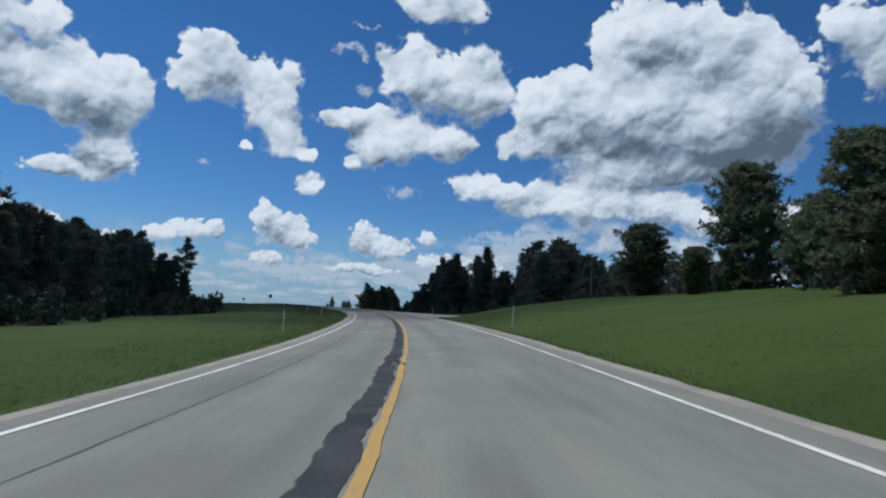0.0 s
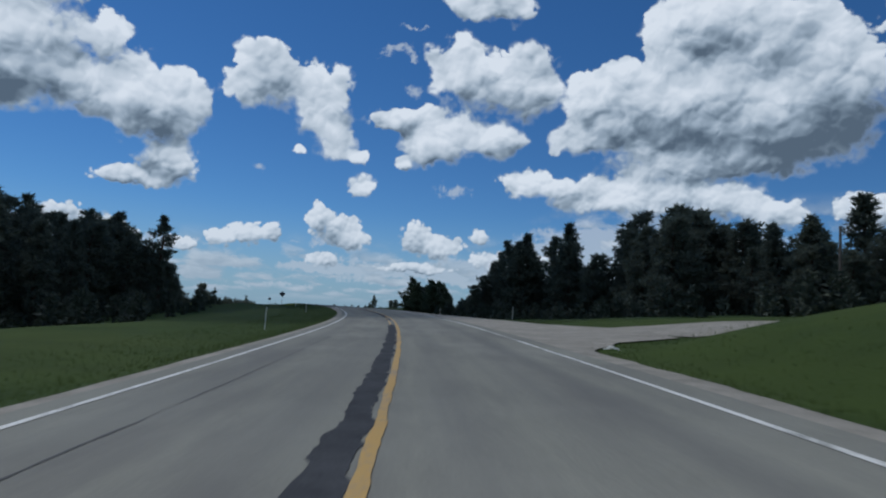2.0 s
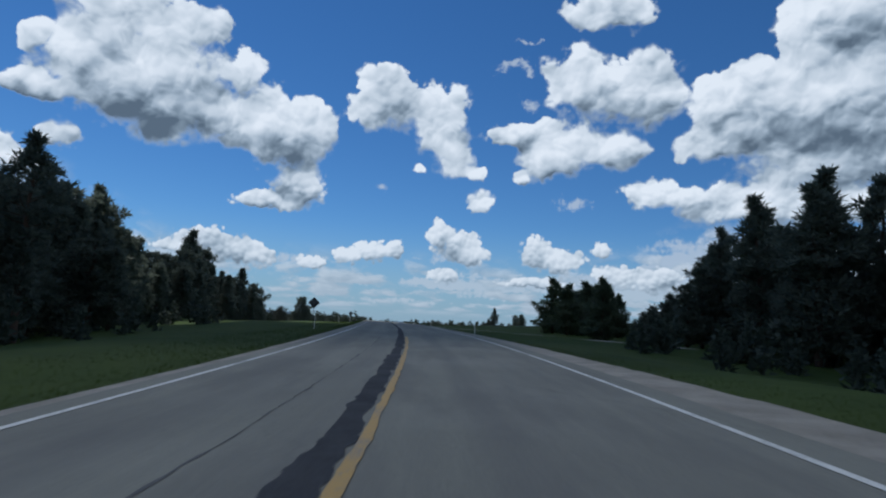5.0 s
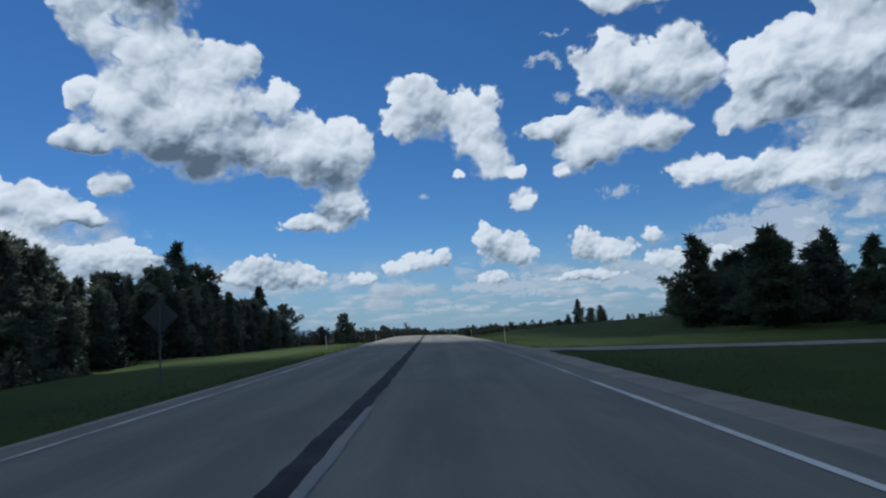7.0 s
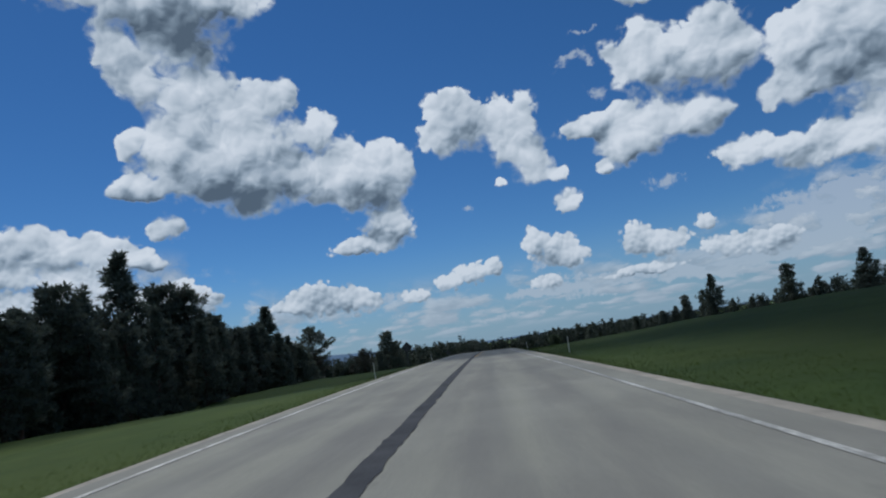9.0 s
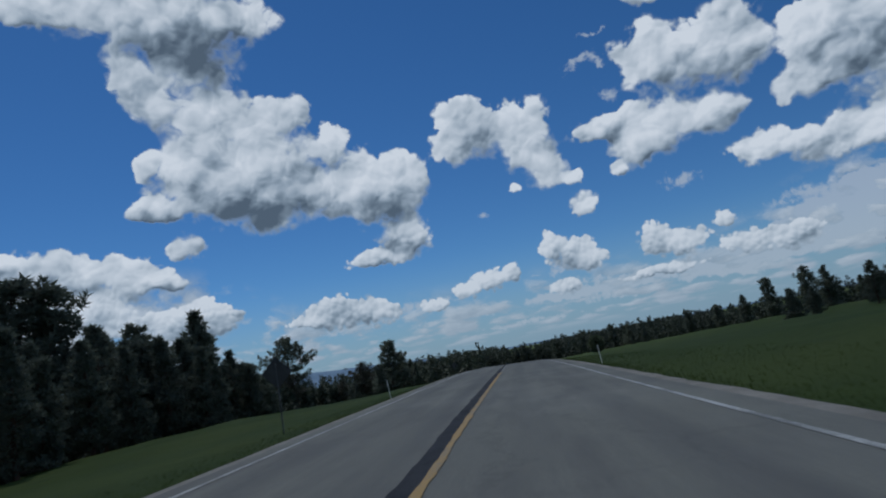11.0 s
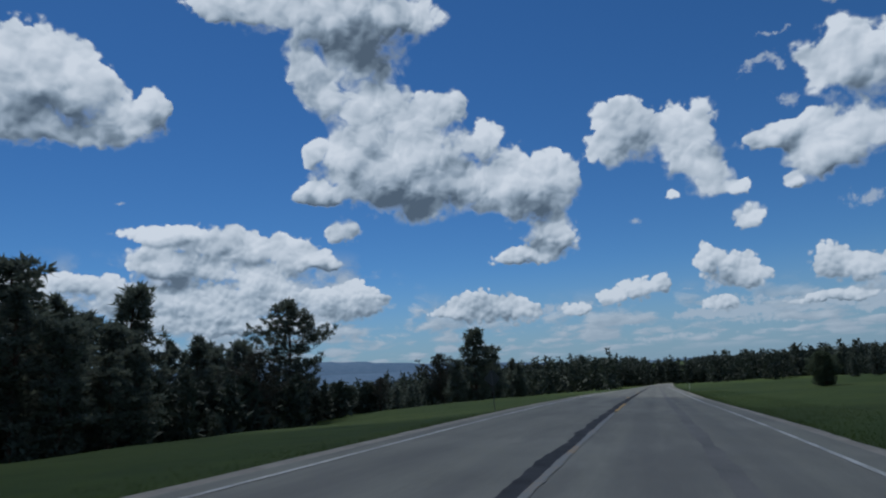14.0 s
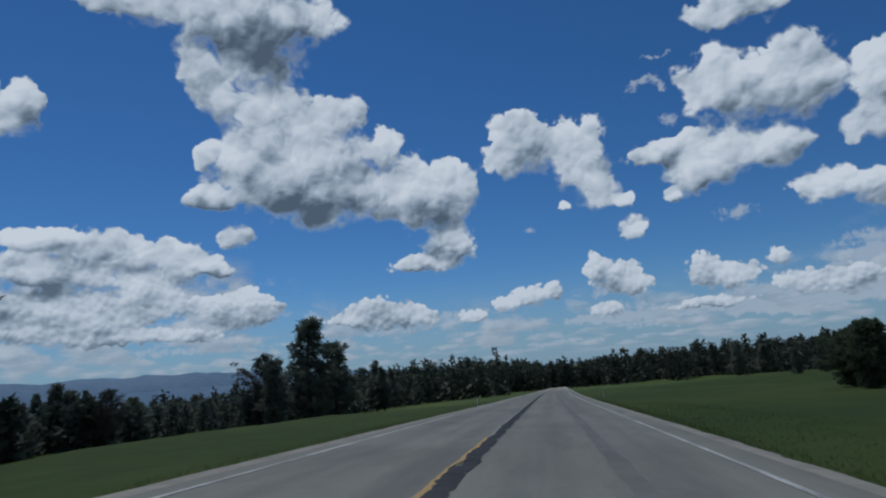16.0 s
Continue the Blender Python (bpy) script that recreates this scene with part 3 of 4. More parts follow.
def sheet(name, s, d, up=0.0, mat=None, uv=True, dd=None):
    """A strip of ground: rows s, columns d (an array, or a function of s giving one)."""
    rows = [np.asarray(dd(a) if dd else d, float) for a in s]
    n = len(rows[0])
    S = np.repeat(np.asarray(s, float), n)
    D = np.concatenate(rows)
    x, y = spot(S, D)
    z = land(S, D) + up
    verts = np.stack([x, y, z], 1)
    i = np.arange((len(s) - 1) * n).reshape(len(s) - 1, n)[:, :-1].ravel()
    faces = np.stack([i, i + 1, i + n + 1, i + n], 1)
    me = bpy.data.meshes.new(name)
    me.from_pydata(verts.tolist(), [], faces.tolist())
    if uv:
        layer = me.uv_layers.new(name="metres")
        idx = np.array([l.vertex_index for l in me.loops])
        layer.data.foreach_set("uv", np.stack([D[idx], S[idx]], 1).ravel())
    me.polygons.foreach_set("use_smooth", [True] * len(me.polygons))
    if mat:
        me.materials.append(mat)
    ob = new(name, me)
    return ob


def steps(*pairs):
    """Even runs: (start, step), ..., (end,)."""
    out = []
    for (a, st), nxt in zip(pairs[:-1], pairs[1:]):
        out += list(np.arange(a, nxt[0] - 1e-6, st))
    return np.array(out + [pairs[-1][0]])


ROWS = steps((-1500, 100), (-200, 20), (-20, 2.0), (66, 1.0), (110, 2.0), (208, 1.0), (238, 2.0), (620, 6), (900, 40), (1500, 200), (4300,))
COLS = steps((-4200, 300), (-1200, 100), (-300, 20), (-140, 6), (-50, 2.5), (-12, 0.8), (-4, 2.0), (6, 0.8), (16, 2.5), (60, 6), (140, 20), (300, 100), (1200, 300), (4200,))
ground_sheet = sheet("ground", ROWS, COLS, -0.06, MEADOW, uv=False)
tagged(ground_sheet, "rolling green meadow on both sides of the highway", "ground", kind="structure")

ROAD_ROWS = steps((-120, 10), (-20, 1.5), (620, 6), (850,))
road = sheet("road", ROAD_ROWS, None, 0.012, ASPHALT, dd=lambda a: np.array([LEFT_LINE - 0.45, LEFT_LINE, -1.7, 0.0, 1.9, RIGHT_LINE, RIGHT_LINE + 0.6]))
tagged(road, "worn pale grey two-lane asphalt highway curving over a rise", "road", kind="structure")


def ragged(s, amount, f):
    """A broken edge: noise of three sizes along the road."""
    return amount * (noise.noise(Vector((s * f * 0.5, f, 0))) + 0.6 * noise.noise(Vector((s * f * 1.9, f, 5))) + 0.45 * noise.noise(Vector((s * f * 6.0, f, 9))))


shoulder = sheet("shoulder", steps((-120, 10), (-20, 0.8), (560, 5), (850,)), None, -0.012, GRAVEL,
                 dd=lambda a: np.linspace(RIGHT_LINE + 0.3, float(edge_right(a)) + 0.25 + ragged(a, float(knots(a, (300, 0.24), (420, 0.40))), 1.3), 5))
tagged(shoulder, "pale gravel shoulder beside the asphalt, flaring at the side roads", "shoulder", kind="structure")
shoulder_left = sheet("shoulder", steps((-120, 10), (-20, 0.8), (560, 5), (850,)), None, -0.012, GRAVEL,
                      dd=lambda a: np.linspace(float(edge_left(a)) - 0.15 + ragged(a, 0.2, 1.1), LEFT_LINE - 0.25, 4))
tagged(shoulder_left, "narrow pale gravel shoulder along the grass verge", "shoulder", kind="structure")


def stripe(name, s0, s1, d, width, mat, label, up=0.019, step=1.5, wobble=0.0):
    rows = np.arange(s0, s1 + step / 2, step)
    ob = sheet(name, rows, None, up, mat, dd=lambda a: np.array([d - width / 2 + (ragged(a, wobble, 1.7) if wobble else 0), d + width / 2 + (ragged(a + 40, wobble, 2.3) if wobble else 0)]))
    return tagged(ob, label, "road marking", kind="structure")


stripe("edge_line", -60, 190, LEFT_LINE, 0.10, WHITE_LINE, "worn white edge line painted on grey asphalt")
stripe("edge_line", 190, 848, LEFT_LINE, 0.10, FADED_LINE, "worn white edge line painted on grey asphalt")
stripe("edge_line", -60, 76, RIGHT_LINE, 0.105, WHITE_LINE, "worn white edge line painted on grey asphalt")
stripe("edge_line", 76, 84, RIGHT_LINE, 0.10, FADED_LINE, "faint white edge line across the gravel junction")
stripe("edge_line", 84, 208, RIGHT_LINE, 0.105, WHITE_LINE, "worn white edge line painted on grey asphalt")
stripe("edge_line", 208, 300, RIGHT_LINE, 0.10, FLAKED_LINE, "flaked white edge line painted on grey asphalt")
stripe("edge_line", 300, 848, RIGHT_LINE, 0.10, FADED_LINE, "worn white edge line painted on grey asphalt")
for a, b, d in ((-60, 90.5, -0.12), (99, 102.3, -0.12), (105.5, 186, -0.12), (186, 350, -0.02), (350, 848, -0.02)):
    stripe("tar_strip", a, b, d, 0.34 if a < 180 else 0.30, TAR, "dark ragged tar seal along the centre of the road", up=0.020, step=0.16, wobble=0.045 if a == 186 else 0.085)
for a, b in ((-60, 172), (310, 353), (354, 424), (425, 434), (186, 206)):
    stripe("centre_line", a, b, 0.15, 0.12, YELLOW_LINE if a not in (186, 354) else WORN_YELLOW, "worn yellow line beside a dark tar seal", up=0.0235 if a not in (186, 354) else 0.021, step=0.2, wobble=0.03)
for a, b in ((86, 112), (444, 449), (464, 476), (476, 640)):
    stripe("centre_line", a, b, -0.16 if a < 300 else -0.19, 0.12, WORN_YELLOW if a == 476 else YELLOW_LINE, "worn yellow line partly covered by a dark tar seal", up=0.0175, step=0.2, wobble=0.03)

stripe("wheel_track", 372, 640, 2.35, 0.30, DULL, "dark polished wheel track along the lane", up=0.0155, step=0.5, wobble=0.06)
stripe("crack", -15, 78, -2.25, 0.026, CRACK, "thin dark sealed crack along the lane", up=0.0165, step=0.3, wobble=0.03)
stripe("crack", 120, 176, -1.1, 0.024, CRACK, "thin dark sealed crack along the lane", up=0.0165, step=0.3, wobble=0.05)

for s0, half in ((85, 4.6), (223.6, 1.8)):
    start = 6.0 if s0 < 200 else 5.0
    rows = steps((start, 0.5), (40, 2), (150,))
    n = 15
    S = np.concatenate([np.linspace(s0 - half, s0 + half, n) + (0.10 if s0 < 200 else 0.0) * r for r in rows])
    D = np.repeat(rows, n)
    x, y = spot(S, D)
    me = bpy.data.meshes.new("side_road")
    i = np.arange((len(rows) - 1) * n).reshape(-1, n)[:, :-1].ravel()
    me.from_pydata(np.stack([x, y, land(S, D) + knots(D, (start + 1.5, -0.007), (start + 7, -0.007 if s0 < 200 else -0.045), (start + 9, -0.045))], 1).tolist(), [], np.stack([i, i + 1, i + n + 1, i + n], 1).tolist())
    me.materials.append(GRAVEL)
    me.polygons.foreach_set("use_smooth", [True] * len(me.polygons))
    tagged(new("side_road", me), "pale gravel side road leading off through the grass", "road", kind="structure")

# far hills beyond the basin; their haze is painted into the colour
for far, top, base, label in ((4300, 215, -120, "mountain ridge on the far horizon, painted haze blue"), (3300, 40, -120, "low hills across the basin, painted haze blue")):
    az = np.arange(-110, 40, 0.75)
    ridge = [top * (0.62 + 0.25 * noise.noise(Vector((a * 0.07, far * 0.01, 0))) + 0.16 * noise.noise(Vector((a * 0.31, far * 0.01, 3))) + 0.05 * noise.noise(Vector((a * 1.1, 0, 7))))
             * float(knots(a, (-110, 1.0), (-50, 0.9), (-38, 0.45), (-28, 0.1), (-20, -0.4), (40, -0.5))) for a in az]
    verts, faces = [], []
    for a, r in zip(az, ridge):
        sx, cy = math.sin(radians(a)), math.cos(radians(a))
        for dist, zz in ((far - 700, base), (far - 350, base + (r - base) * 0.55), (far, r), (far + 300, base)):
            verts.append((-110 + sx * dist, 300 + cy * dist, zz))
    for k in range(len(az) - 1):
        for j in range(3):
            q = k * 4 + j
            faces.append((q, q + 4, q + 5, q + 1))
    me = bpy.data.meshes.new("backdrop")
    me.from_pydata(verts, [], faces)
    me.materials.append(HILL_HAZE)
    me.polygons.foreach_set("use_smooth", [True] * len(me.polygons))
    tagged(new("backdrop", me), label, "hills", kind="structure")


# ---- unseen cumulus added high between the sun and the road, to shade it ----
def cumulus(s0, s1, half, seed, through, label, side=-20):
    """An unseen heaped cloud with a flat base, one closed lumpy shell; placed so its shadow falls on the road from s0
    to s1.
    """
    to_sun = Vector((math.sin(_b) * math.cos(_h), math.cos(_b) * math.cos(_h), math.sin(_h)))
    mid = ground((s0 + s1) / 2, side) + to_sun * (1300 / math.sin(_h))
    h = float(np.interp((s0 + s1) / 2, _s, _head))
    along, across = Vector((-math.sin(h), math.cos(h), 0)), Vector((math.cos(h), math.sin(h), 0))
    rings, n = 14, 56
    v, f = [], []
    for top in (1, -1):
        for i in range(rings + 1):
            r = i / rings
            for k in range(n):
                t = 2 * math.pi * k / n
                c, s = math.cos(t), math.sin(t)
                q = (abs(c) ** 4 + abs(s) ** 4) ** -0.25                    # nearly a rounded rectangle
                q *= 1 + 0.10 * noise.noise(Vector((c * 2.5, s * 2.5, seed))) + 0.05 * noise.noise(Vector((c * 7, s * 7, seed)))
                p = mid + along * (c * q * r * (s1 - s0) / 2) + across * (s * q * r * half)
                lump = 0.55 + 0.6 * noise.noise(p * 0.022) + 0.3 * noise.noise(p * 0.06)
                z = (42 * lump + 8 if top > 0 else -4 - 3 * lump) * math.sqrt(max(0.0, 1 - r * r))
                v.append(tuple(p + Vector((0, 0, z))))
    half_count = (rings + 1) * n
    for b, flip in ((0, False), (half_count, True)):
        for i in range(rings):
            for k in range(n):
                m = (k + 1) % n
                q = (b + i * n + k, b + (i + 1) * n + k, b + (i + 1) * n + m, b + i * n + m)
                f.append(q[::-1] if flip else q)
    me = bpy.data.meshes.new("cloud")
    me.from_pydata(v, [], f)
    me.materials.append(cloud_material(through))
    me.polygons.foreach_set("use_smooth", [True] * len(me.polygons))
    return tagged(new("cloud", me), label, "cloud", kind="stuff")


# out of view; lengths and see-through shares set by the shade wanted below
cumulus(58, 116, 170, 31, 0.72, "thin unseen white cloud overhead that dims the sun on the road")
cumulus(108, 182, 200, 32, 0.44, "unseen white cumulus cloud overhead that shades the road")
cumulus(172, 246, 200, 33, 0.08, "thick unseen white cumulus cloud overhead that shades the road")
cumulus(306, 448, 200, 34, 0.54, "unseen white cumulus cloud overhead that shades the road")
cumulus(440, 640, 180, 35, 0.76, "thin unseen white cloud overhead that dims the sun on the road")
cumulus(242, 330, 50, 36, 0.20, "small unseen white cloud overhead that shades the right bank", 60)

# ---- trees ----
def part(name, verts, faces, mat, parent, label="", smooth=False):
    me = bpy.data.meshes.new(name)
    me.from_pydata(verts, [], faces)
    me.materials.append(mat)
    if smooth:
        me.polygons.foreach_set("use_smooth", [True] * len(me.polygons))
    ob = new(name, me)
    ob.parent = parent
    if label:
        ob["label"] = label
    return ob


def tube(verts, faces, line, radii, sides):
    """Adds a tapering tube along a line of points."""
    base = len(verts)
    for i, (p, r) in enumerate(zip(line, radii)):
        way = (line[min(i + 1, len(line) - 1)] - line[max(i - 1, 0)]).normalized()
        a = way.orthogonal().normalized()
        b = way.cross(a)
        for k in range(sides):
            t = 2 * math.pi * k / sides
            verts.append(tuple(p + (a * math.cos(t) + b * math.sin(t)) * r))
    for i in range(len(line) - 1):
        for k in range(sides):
            q, n = base + i * sides, (k + 1) % sides
            faces.append((q + k, q + n, q + sides + n, q + sides + k))


def tuft(rng, verts, faces, c, size, count, flat=1.0, broad=0.155):
    """A bristly clump of needle sprays round c: narrow blades that point outwards and up."""
    for _ in range(count):
        w = Vector((rng.gauss(0, 1), rng.gauss(0, 1), rng.gauss(0.3, 0.8) * flat)).normalized()
        p = c + w * size * rng.uniform(0.05, 0.55)
        tip = p + (w + Vector((0, 0, rng.uniform(-0.1, 0.5)))).normalized() * size * rng.uniform(0.55, 0.95)
        side = w.cross(Vector((rng.gauss(0, 1), rng.gauss(0, 1), rng.gauss(0, 1)))).normalized() * size * broad * rng.uniform(0.65, 1.35)
        k = len(verts)
        verts += [tuple(p - side), tuple(p + side), tuple(tip)]
        faces.append((k, k + 1, k + 2))


def pine(seed, shape, clear, width, limbs, sprays, mat, gaps=0.0, tuft_size=0.055, label="", name="pine_tree", bare=0.3):
    """A pine of height 1: shape is 'cone', 'round', 'dome' or 'open'; clear, the bare part of the trunk; width, the crown's half width;
    bare, the inner share of each limb that carries no needles."""
    rng = random.Random(seed)
    top = new(name)
    tv, tf, cv, cf = [], [], [], []
    bend = [Vector((rng.gauss(0, 0.0016) * i, rng.gauss(0, 0.0016) * i, i / 8)) for i in range(9)]
    tube(tv, tf, [p - Vector((0, 0, 0.02)) if i == 0 else p for i, p in enumerate(bend)], [0.017 * (1 - 0.9 * (i / 8)) + 0.0012 for i in range(9)], 7)

    def stem(z):
        k = min(int(z * 8), 7)
        return bend[k].lerp(bend[k + 1], z * 8 - k)

    for i in range(limbs):
        u = (i + rng.random()) / limbs
        z = clear + (0.975 - clear) * u
        if shape == "cone":
            r = width * (1 - u) ** 0.82 * (1.0 if u > 0.08 else 0.7) + 0.012
            rising = rng.uniform(0.0, 0.45) + 0.6 * u
        elif shape == "round":
            r = width * min(1.0, (u + 0.2) / 0.42) * (1 - u) ** 0.5 + 0.008
            rising = rng.uniform(0.05, 0.55) + 0.6 * u
        elif shape == "dome":
            r = width * math.sin(math.pi * (0.14 + 0.84 * u)) ** 0.75
            rising = rng.uniform(-0.05, 0.45) + 0.6 * u
        else:
            r = width * (0.55 + 0.45 * math.sin(u * 9 + seed)) * (1 - u) ** 0.4 + 0.012
            rising = rng.uniform(0.05, 0.55) + 0.6 * u
        if rng.random() < gaps:
            continue
        a = i * 2.399963 + rng.uniform(-0.5, 0.5)
        lump = noise.noise(Vector((math.cos(a) * 1.4, math.sin(a) * 1.4, z * 7 + seed)))
        r *= rng.uniform(0.66, 1.12) * (1.0 + 0.85 * lump)
        out = Vector((math.cos(a), math.sin(a), 0))
        across = Vector((-out.y, out.x, 0))
        p0 = stem(z)
        p1 = p0 + out * r * 0.55 + Vector((0, 0, r * rising * 0.35))
        p2 = p0 + out * r + Vector((0, 0, r * rising))
        p2.z = min(p2.z, 0.99)
        tube(tv, tf, [p0, p1, p2], [0.0050 * (1 - 0.6 * u), 0.003 * (1 - 0.6 * u), 0.0008], 3)
        # clumps of needles gathered on short twigs, thickest towards the limb's end
        n = max(2, int(1 + r / 0.034))
        for k in range(n):
            w = bare + (1 - bare) * (k + rng.random()) / n if r > 0.06 else (k + 0.6) / n
            q = p0.lerp(p1, w * 2) if w < 0.5 else p1.lerp(p2, w * 2 - 1)
            s = tuft_size * rng.uniform(0.65, 1.15)
            twig = q + across * (1 if k % 2 else -1) * rng.uniform(0.04, 0.30) * r + Vector((0, 0, s * rng.uniform(-0.1, 1.0)))
            if r > 0.08:
                tube(tv, tf, [q, twig], [0.0011, 0.0005], 3)
            tuft(rng, cv, cf, twig, s, sprays)
        tuft(rng, cv, cf, p2, tuft_size * 0.8, sprays)
    tuft(rng, cv, cf, stem(0.985), tuft_size * 0.7, sprays)
    part("trunk", tv, tf, BARK, top, smooth=True)
    part("crown", cv, cf, mat, top)
    return tagged(top, label, "tree", group="roadside pines")


MODELS = {
    "cone": pine(11, "cone", 0.04, 0.205, 96, 18, NEEDLE, 0.12, 0.051, "tall dark pine with a pointed ragged crown"),
    "spire": pine(12, "cone", 0.04, 0.160, 92, 17, NEEDLE, 0.10, 0.049, "slender dark pine with a narrow pointed crown"),
    "round": pine(13, "round", 0.04, 0.205, 98, 18, NEEDLE, 0.12, 0.052, "broad dark pine with a rounded crown"),
    "tall": pine(14, "dome", 0.10, 0.165, 90, 18, NEEDLE, 0.12, 0.049, "tall dark pine with a bare lower trunk"),
    "open": pine(15, "open", 0.14, 0.195, 84, 18, NEEDLE, 0.14, 0.046, "open-crowned dark pine with gaps between its limbs", bare=0.45),
    "pale": pine(16, "cone", 0.0, 0.255, 110, 18, NEEDLE_PALE, 0.06, 0.056, "broad green pine with branches down to the grass"),
    "broad": pine(19, "dome", 0.0, 0.280, 160, 21, NEEDLE_PALE, 0.06, 0.050, "low broad pine with a wide domed crown on the bank"),
    "young": pine(17, "cone", 0.0, 0.27, 60, 16, NEEDLE, 0.03, 0.080, "young bushy dark pine with low branches"),
    "bare": pine(18, "dome", 0.08, 0.250, 120, 13, TWIG, 0.05, 0.040, "thin grey half-bare pine with sparse needles"),
    "veteran": pine(23, "dome", 0.10, 0.230, 130, 20, NEEDLE, 0.10, 0.036, "great old pine with bare limbs showing through its domed crown", bare=0.50),
}
placed = set()


def plant(kind, s, d, h, turn=0.0, wide=1.0, sink=0.15):
    m = Matrix.Translation(ground(s, d, -sink)) @ Matrix.Rotation(turn, 4, "Z") @ Matrix.Diagonal((h * wide, h * wide, h, 1))
    if kind in placed:
        k = MODELS[kind].scale
        return copy_thing(MODELS[kind], m @ Matrix.Diagonal((1 / k.x, 1 / k.y, 1 / k.z, 1)))
    placed.add(kind)
    MODELS[kind].matrix_basis = m
    return MODELS[kind]


_turns = random.Random(21)


def tree(kind, s, d, top):
    """A pine that stands at s, d; top: how far its tip is above the road there."""
    z = float(np.interp(min(s, 578), _s, _z)) + top
    h = z - float(land(s, d)) + 0.15
    return plant(kind, s, d, h, _turns.uniform(0, 6.28), _turns.uniform(1.02, 1.36) * (1.0 if h > 12 else 1.15))


def far_wood(name, seed, areas, label, layers=13, sprays=5, cap=None, mat=None):
    """Pines too many to count, joined: tapering heaps of sprays on stems. cap: highest tip above the road."""
    rng = random.Random(seed)
    v, f = [], []
    for s0, s1, d0, d1, count, low, high in areas:
        for _ in range(count):
            s, d = rng.uniform(s0, s1), rng.uniform(d0, d1)
            p = ground(s, d, -0.2)
            h = rng.uniform(low, high)
            if cap:
                h = min(h, float(np.interp(min(s, 578), _s, _z)) + float(cap(s)) * rng.uniform(0.75, 1.0) - p.z)
            if h < 2:
                continue
            w = h * rng.uniform(0.20, 0.32) if h > 8 else h * 0.36
            tube(v, f, [p, p + Vector((0, 0, h * 0.9))], [0.16, 0.03], 3)
            for i in range(layers):
                u = (i + 0.5) / layers
                r = w * (1 - u) ** 0.55
                a, q = rng.uniform(0, 6.28), r * rng.uniform(0.2, 0.8)
                c = p + Vector((q * math.cos(a), q * math.sin(a), h * (0.03 + 0.95 * u)))
                tuft(rng, v, f, c, 0.30 * w + r * 0.55, sprays, 0.75, 0.26)
    me = bpy.data.meshes.new(name)
    me.from_pydata(v, [], f)
    me.materials.append(mat or NEEDLE)
    return tagged(new(name, me), label, "trees", kind="stuff")


tree('round', 212, -41, 10.5)
tree('cone', 222, -44, 12)
tree('round', 236, -44, 11)
tree('tall', 204, -43, 12)
tree('round', 228, -37, 8)
tree('broad', 30, 23, 11.4)
tree('broad', 59, 34.2, 17.0)
tree('broad', 45, 30, 9.9)
tree('broad', 54, 26, 7.8)
tree('round', 63, 44.5, 16)
tree('broad', 68, 27.7, 11.8)
tree('broad', 71, 36, 10.3)
tree('cone', 72, 55.9, 14.4)
tree('round', 78, -51.5, 19.2)
tree('spire', 84, -54.4, 12.6)
tree('round', 86, 38.4, 10.4)
tree('round', 89, 43.4, 10.4)
tree('round', 90, 53.7, 13.2)
tree('cone', 90, 35, 9.4)
tree('tall', 94, -60.5, 20)
tree('tall', 95, 38.1, 10.2)
tree('tall', 100, 44, 11.4)
tree('cone', 100, -52, 10.4)
tree('tall', 112, -61.6, 19.6)
tree('cone', 112, 40.7, 11.7)
tree('round', 113, -55.3, 13.1)
tree('tall', 115, 48, 9.1)
tree('tall', 115, 52, 11.5)
tree('tall', 117, -60.3, 11.1)
tree('round', 117, -53, 12.1)
tree('open', 119, 56, 10.7)
tree('open', 121, 50, 10.4)
tree('tall', 126, -48.7, 10.5)
tree('tall', 126, 54, 12.5)
tree('round', 128, -60, 14.3)
tree('spire', 130, 64.4, 18.8)
tree('round', 130, 56.9, 13.1)
tree('spire', 132, 53.1, 14.3)
tree('round', 134, 58, 11.2)
tree('round', 138, -50.1, 10.8)
tree('cone', 138, 64, 15.9)
tree('open', 140, 56, 12.1)
tree('cone', 141, 60, 14)
tree('round', 147, 60, 16.7)
tree('round', 147, -57.4, 12.9)
tree('round', 147, 47.6, 16.5)
tree('cone', 149, 52.2, 14.2)
tree('round', 153, 62, 17.2)
tree('spire', 154, 68.3, 17)
tree('tall', 155, 58, 19.7)
tree('tall', 155, -54.7, 12.8)
tree('cone', 159, 50, 16.7)
tree('round', 159, 65.3, 14.5)
tree('round', 165, 66.7, 21.8)
tree('cone', 165, 61.6, 22.2)
tree('spire', 167, -55.2, 12.6)
tree('round', 169, 56, 15.8)
tree('spire', 169, -49.2, 11.1)
tree('spire', 173, -55.5, 12.4)
tree('round', 173, 66.9, 12.3)
tree('round', 177, 59.6, 18.5)
tree('round', 178, 70, 24.5)
tree('tall', 180, 52, 12.1)
tree('round', 181, -63.3, 15.9)
tree('round', 184, 56, 14)
tree('cone', 184, -48.2, 12.5)
tree('spire', 185, -62, 17.5)
tree('round', 185, 62.8, 17.4)
tree('tall', 187, 67.9, 25)
tree('round', 191, 52, 16.8)
tree('open', 193, 60, 13.5)
tree('round', 193, -62.4, 16.7)
tree('cone', 194, 66.9, 12.7)
tree('cone', 198, 52.4, 13.4)
tree('round', 199, -49, 13.8)
tree('cone', 202, 57.9, 23)
tree('round', 203, -53.3, 13.2)
tree('open', 205, -36.6, 17.2)
tree('round', 206, 63.5, 12.1)
tree('cone', 207, 46.7, 18.1)
tree('round', 208, -62, 16.4)
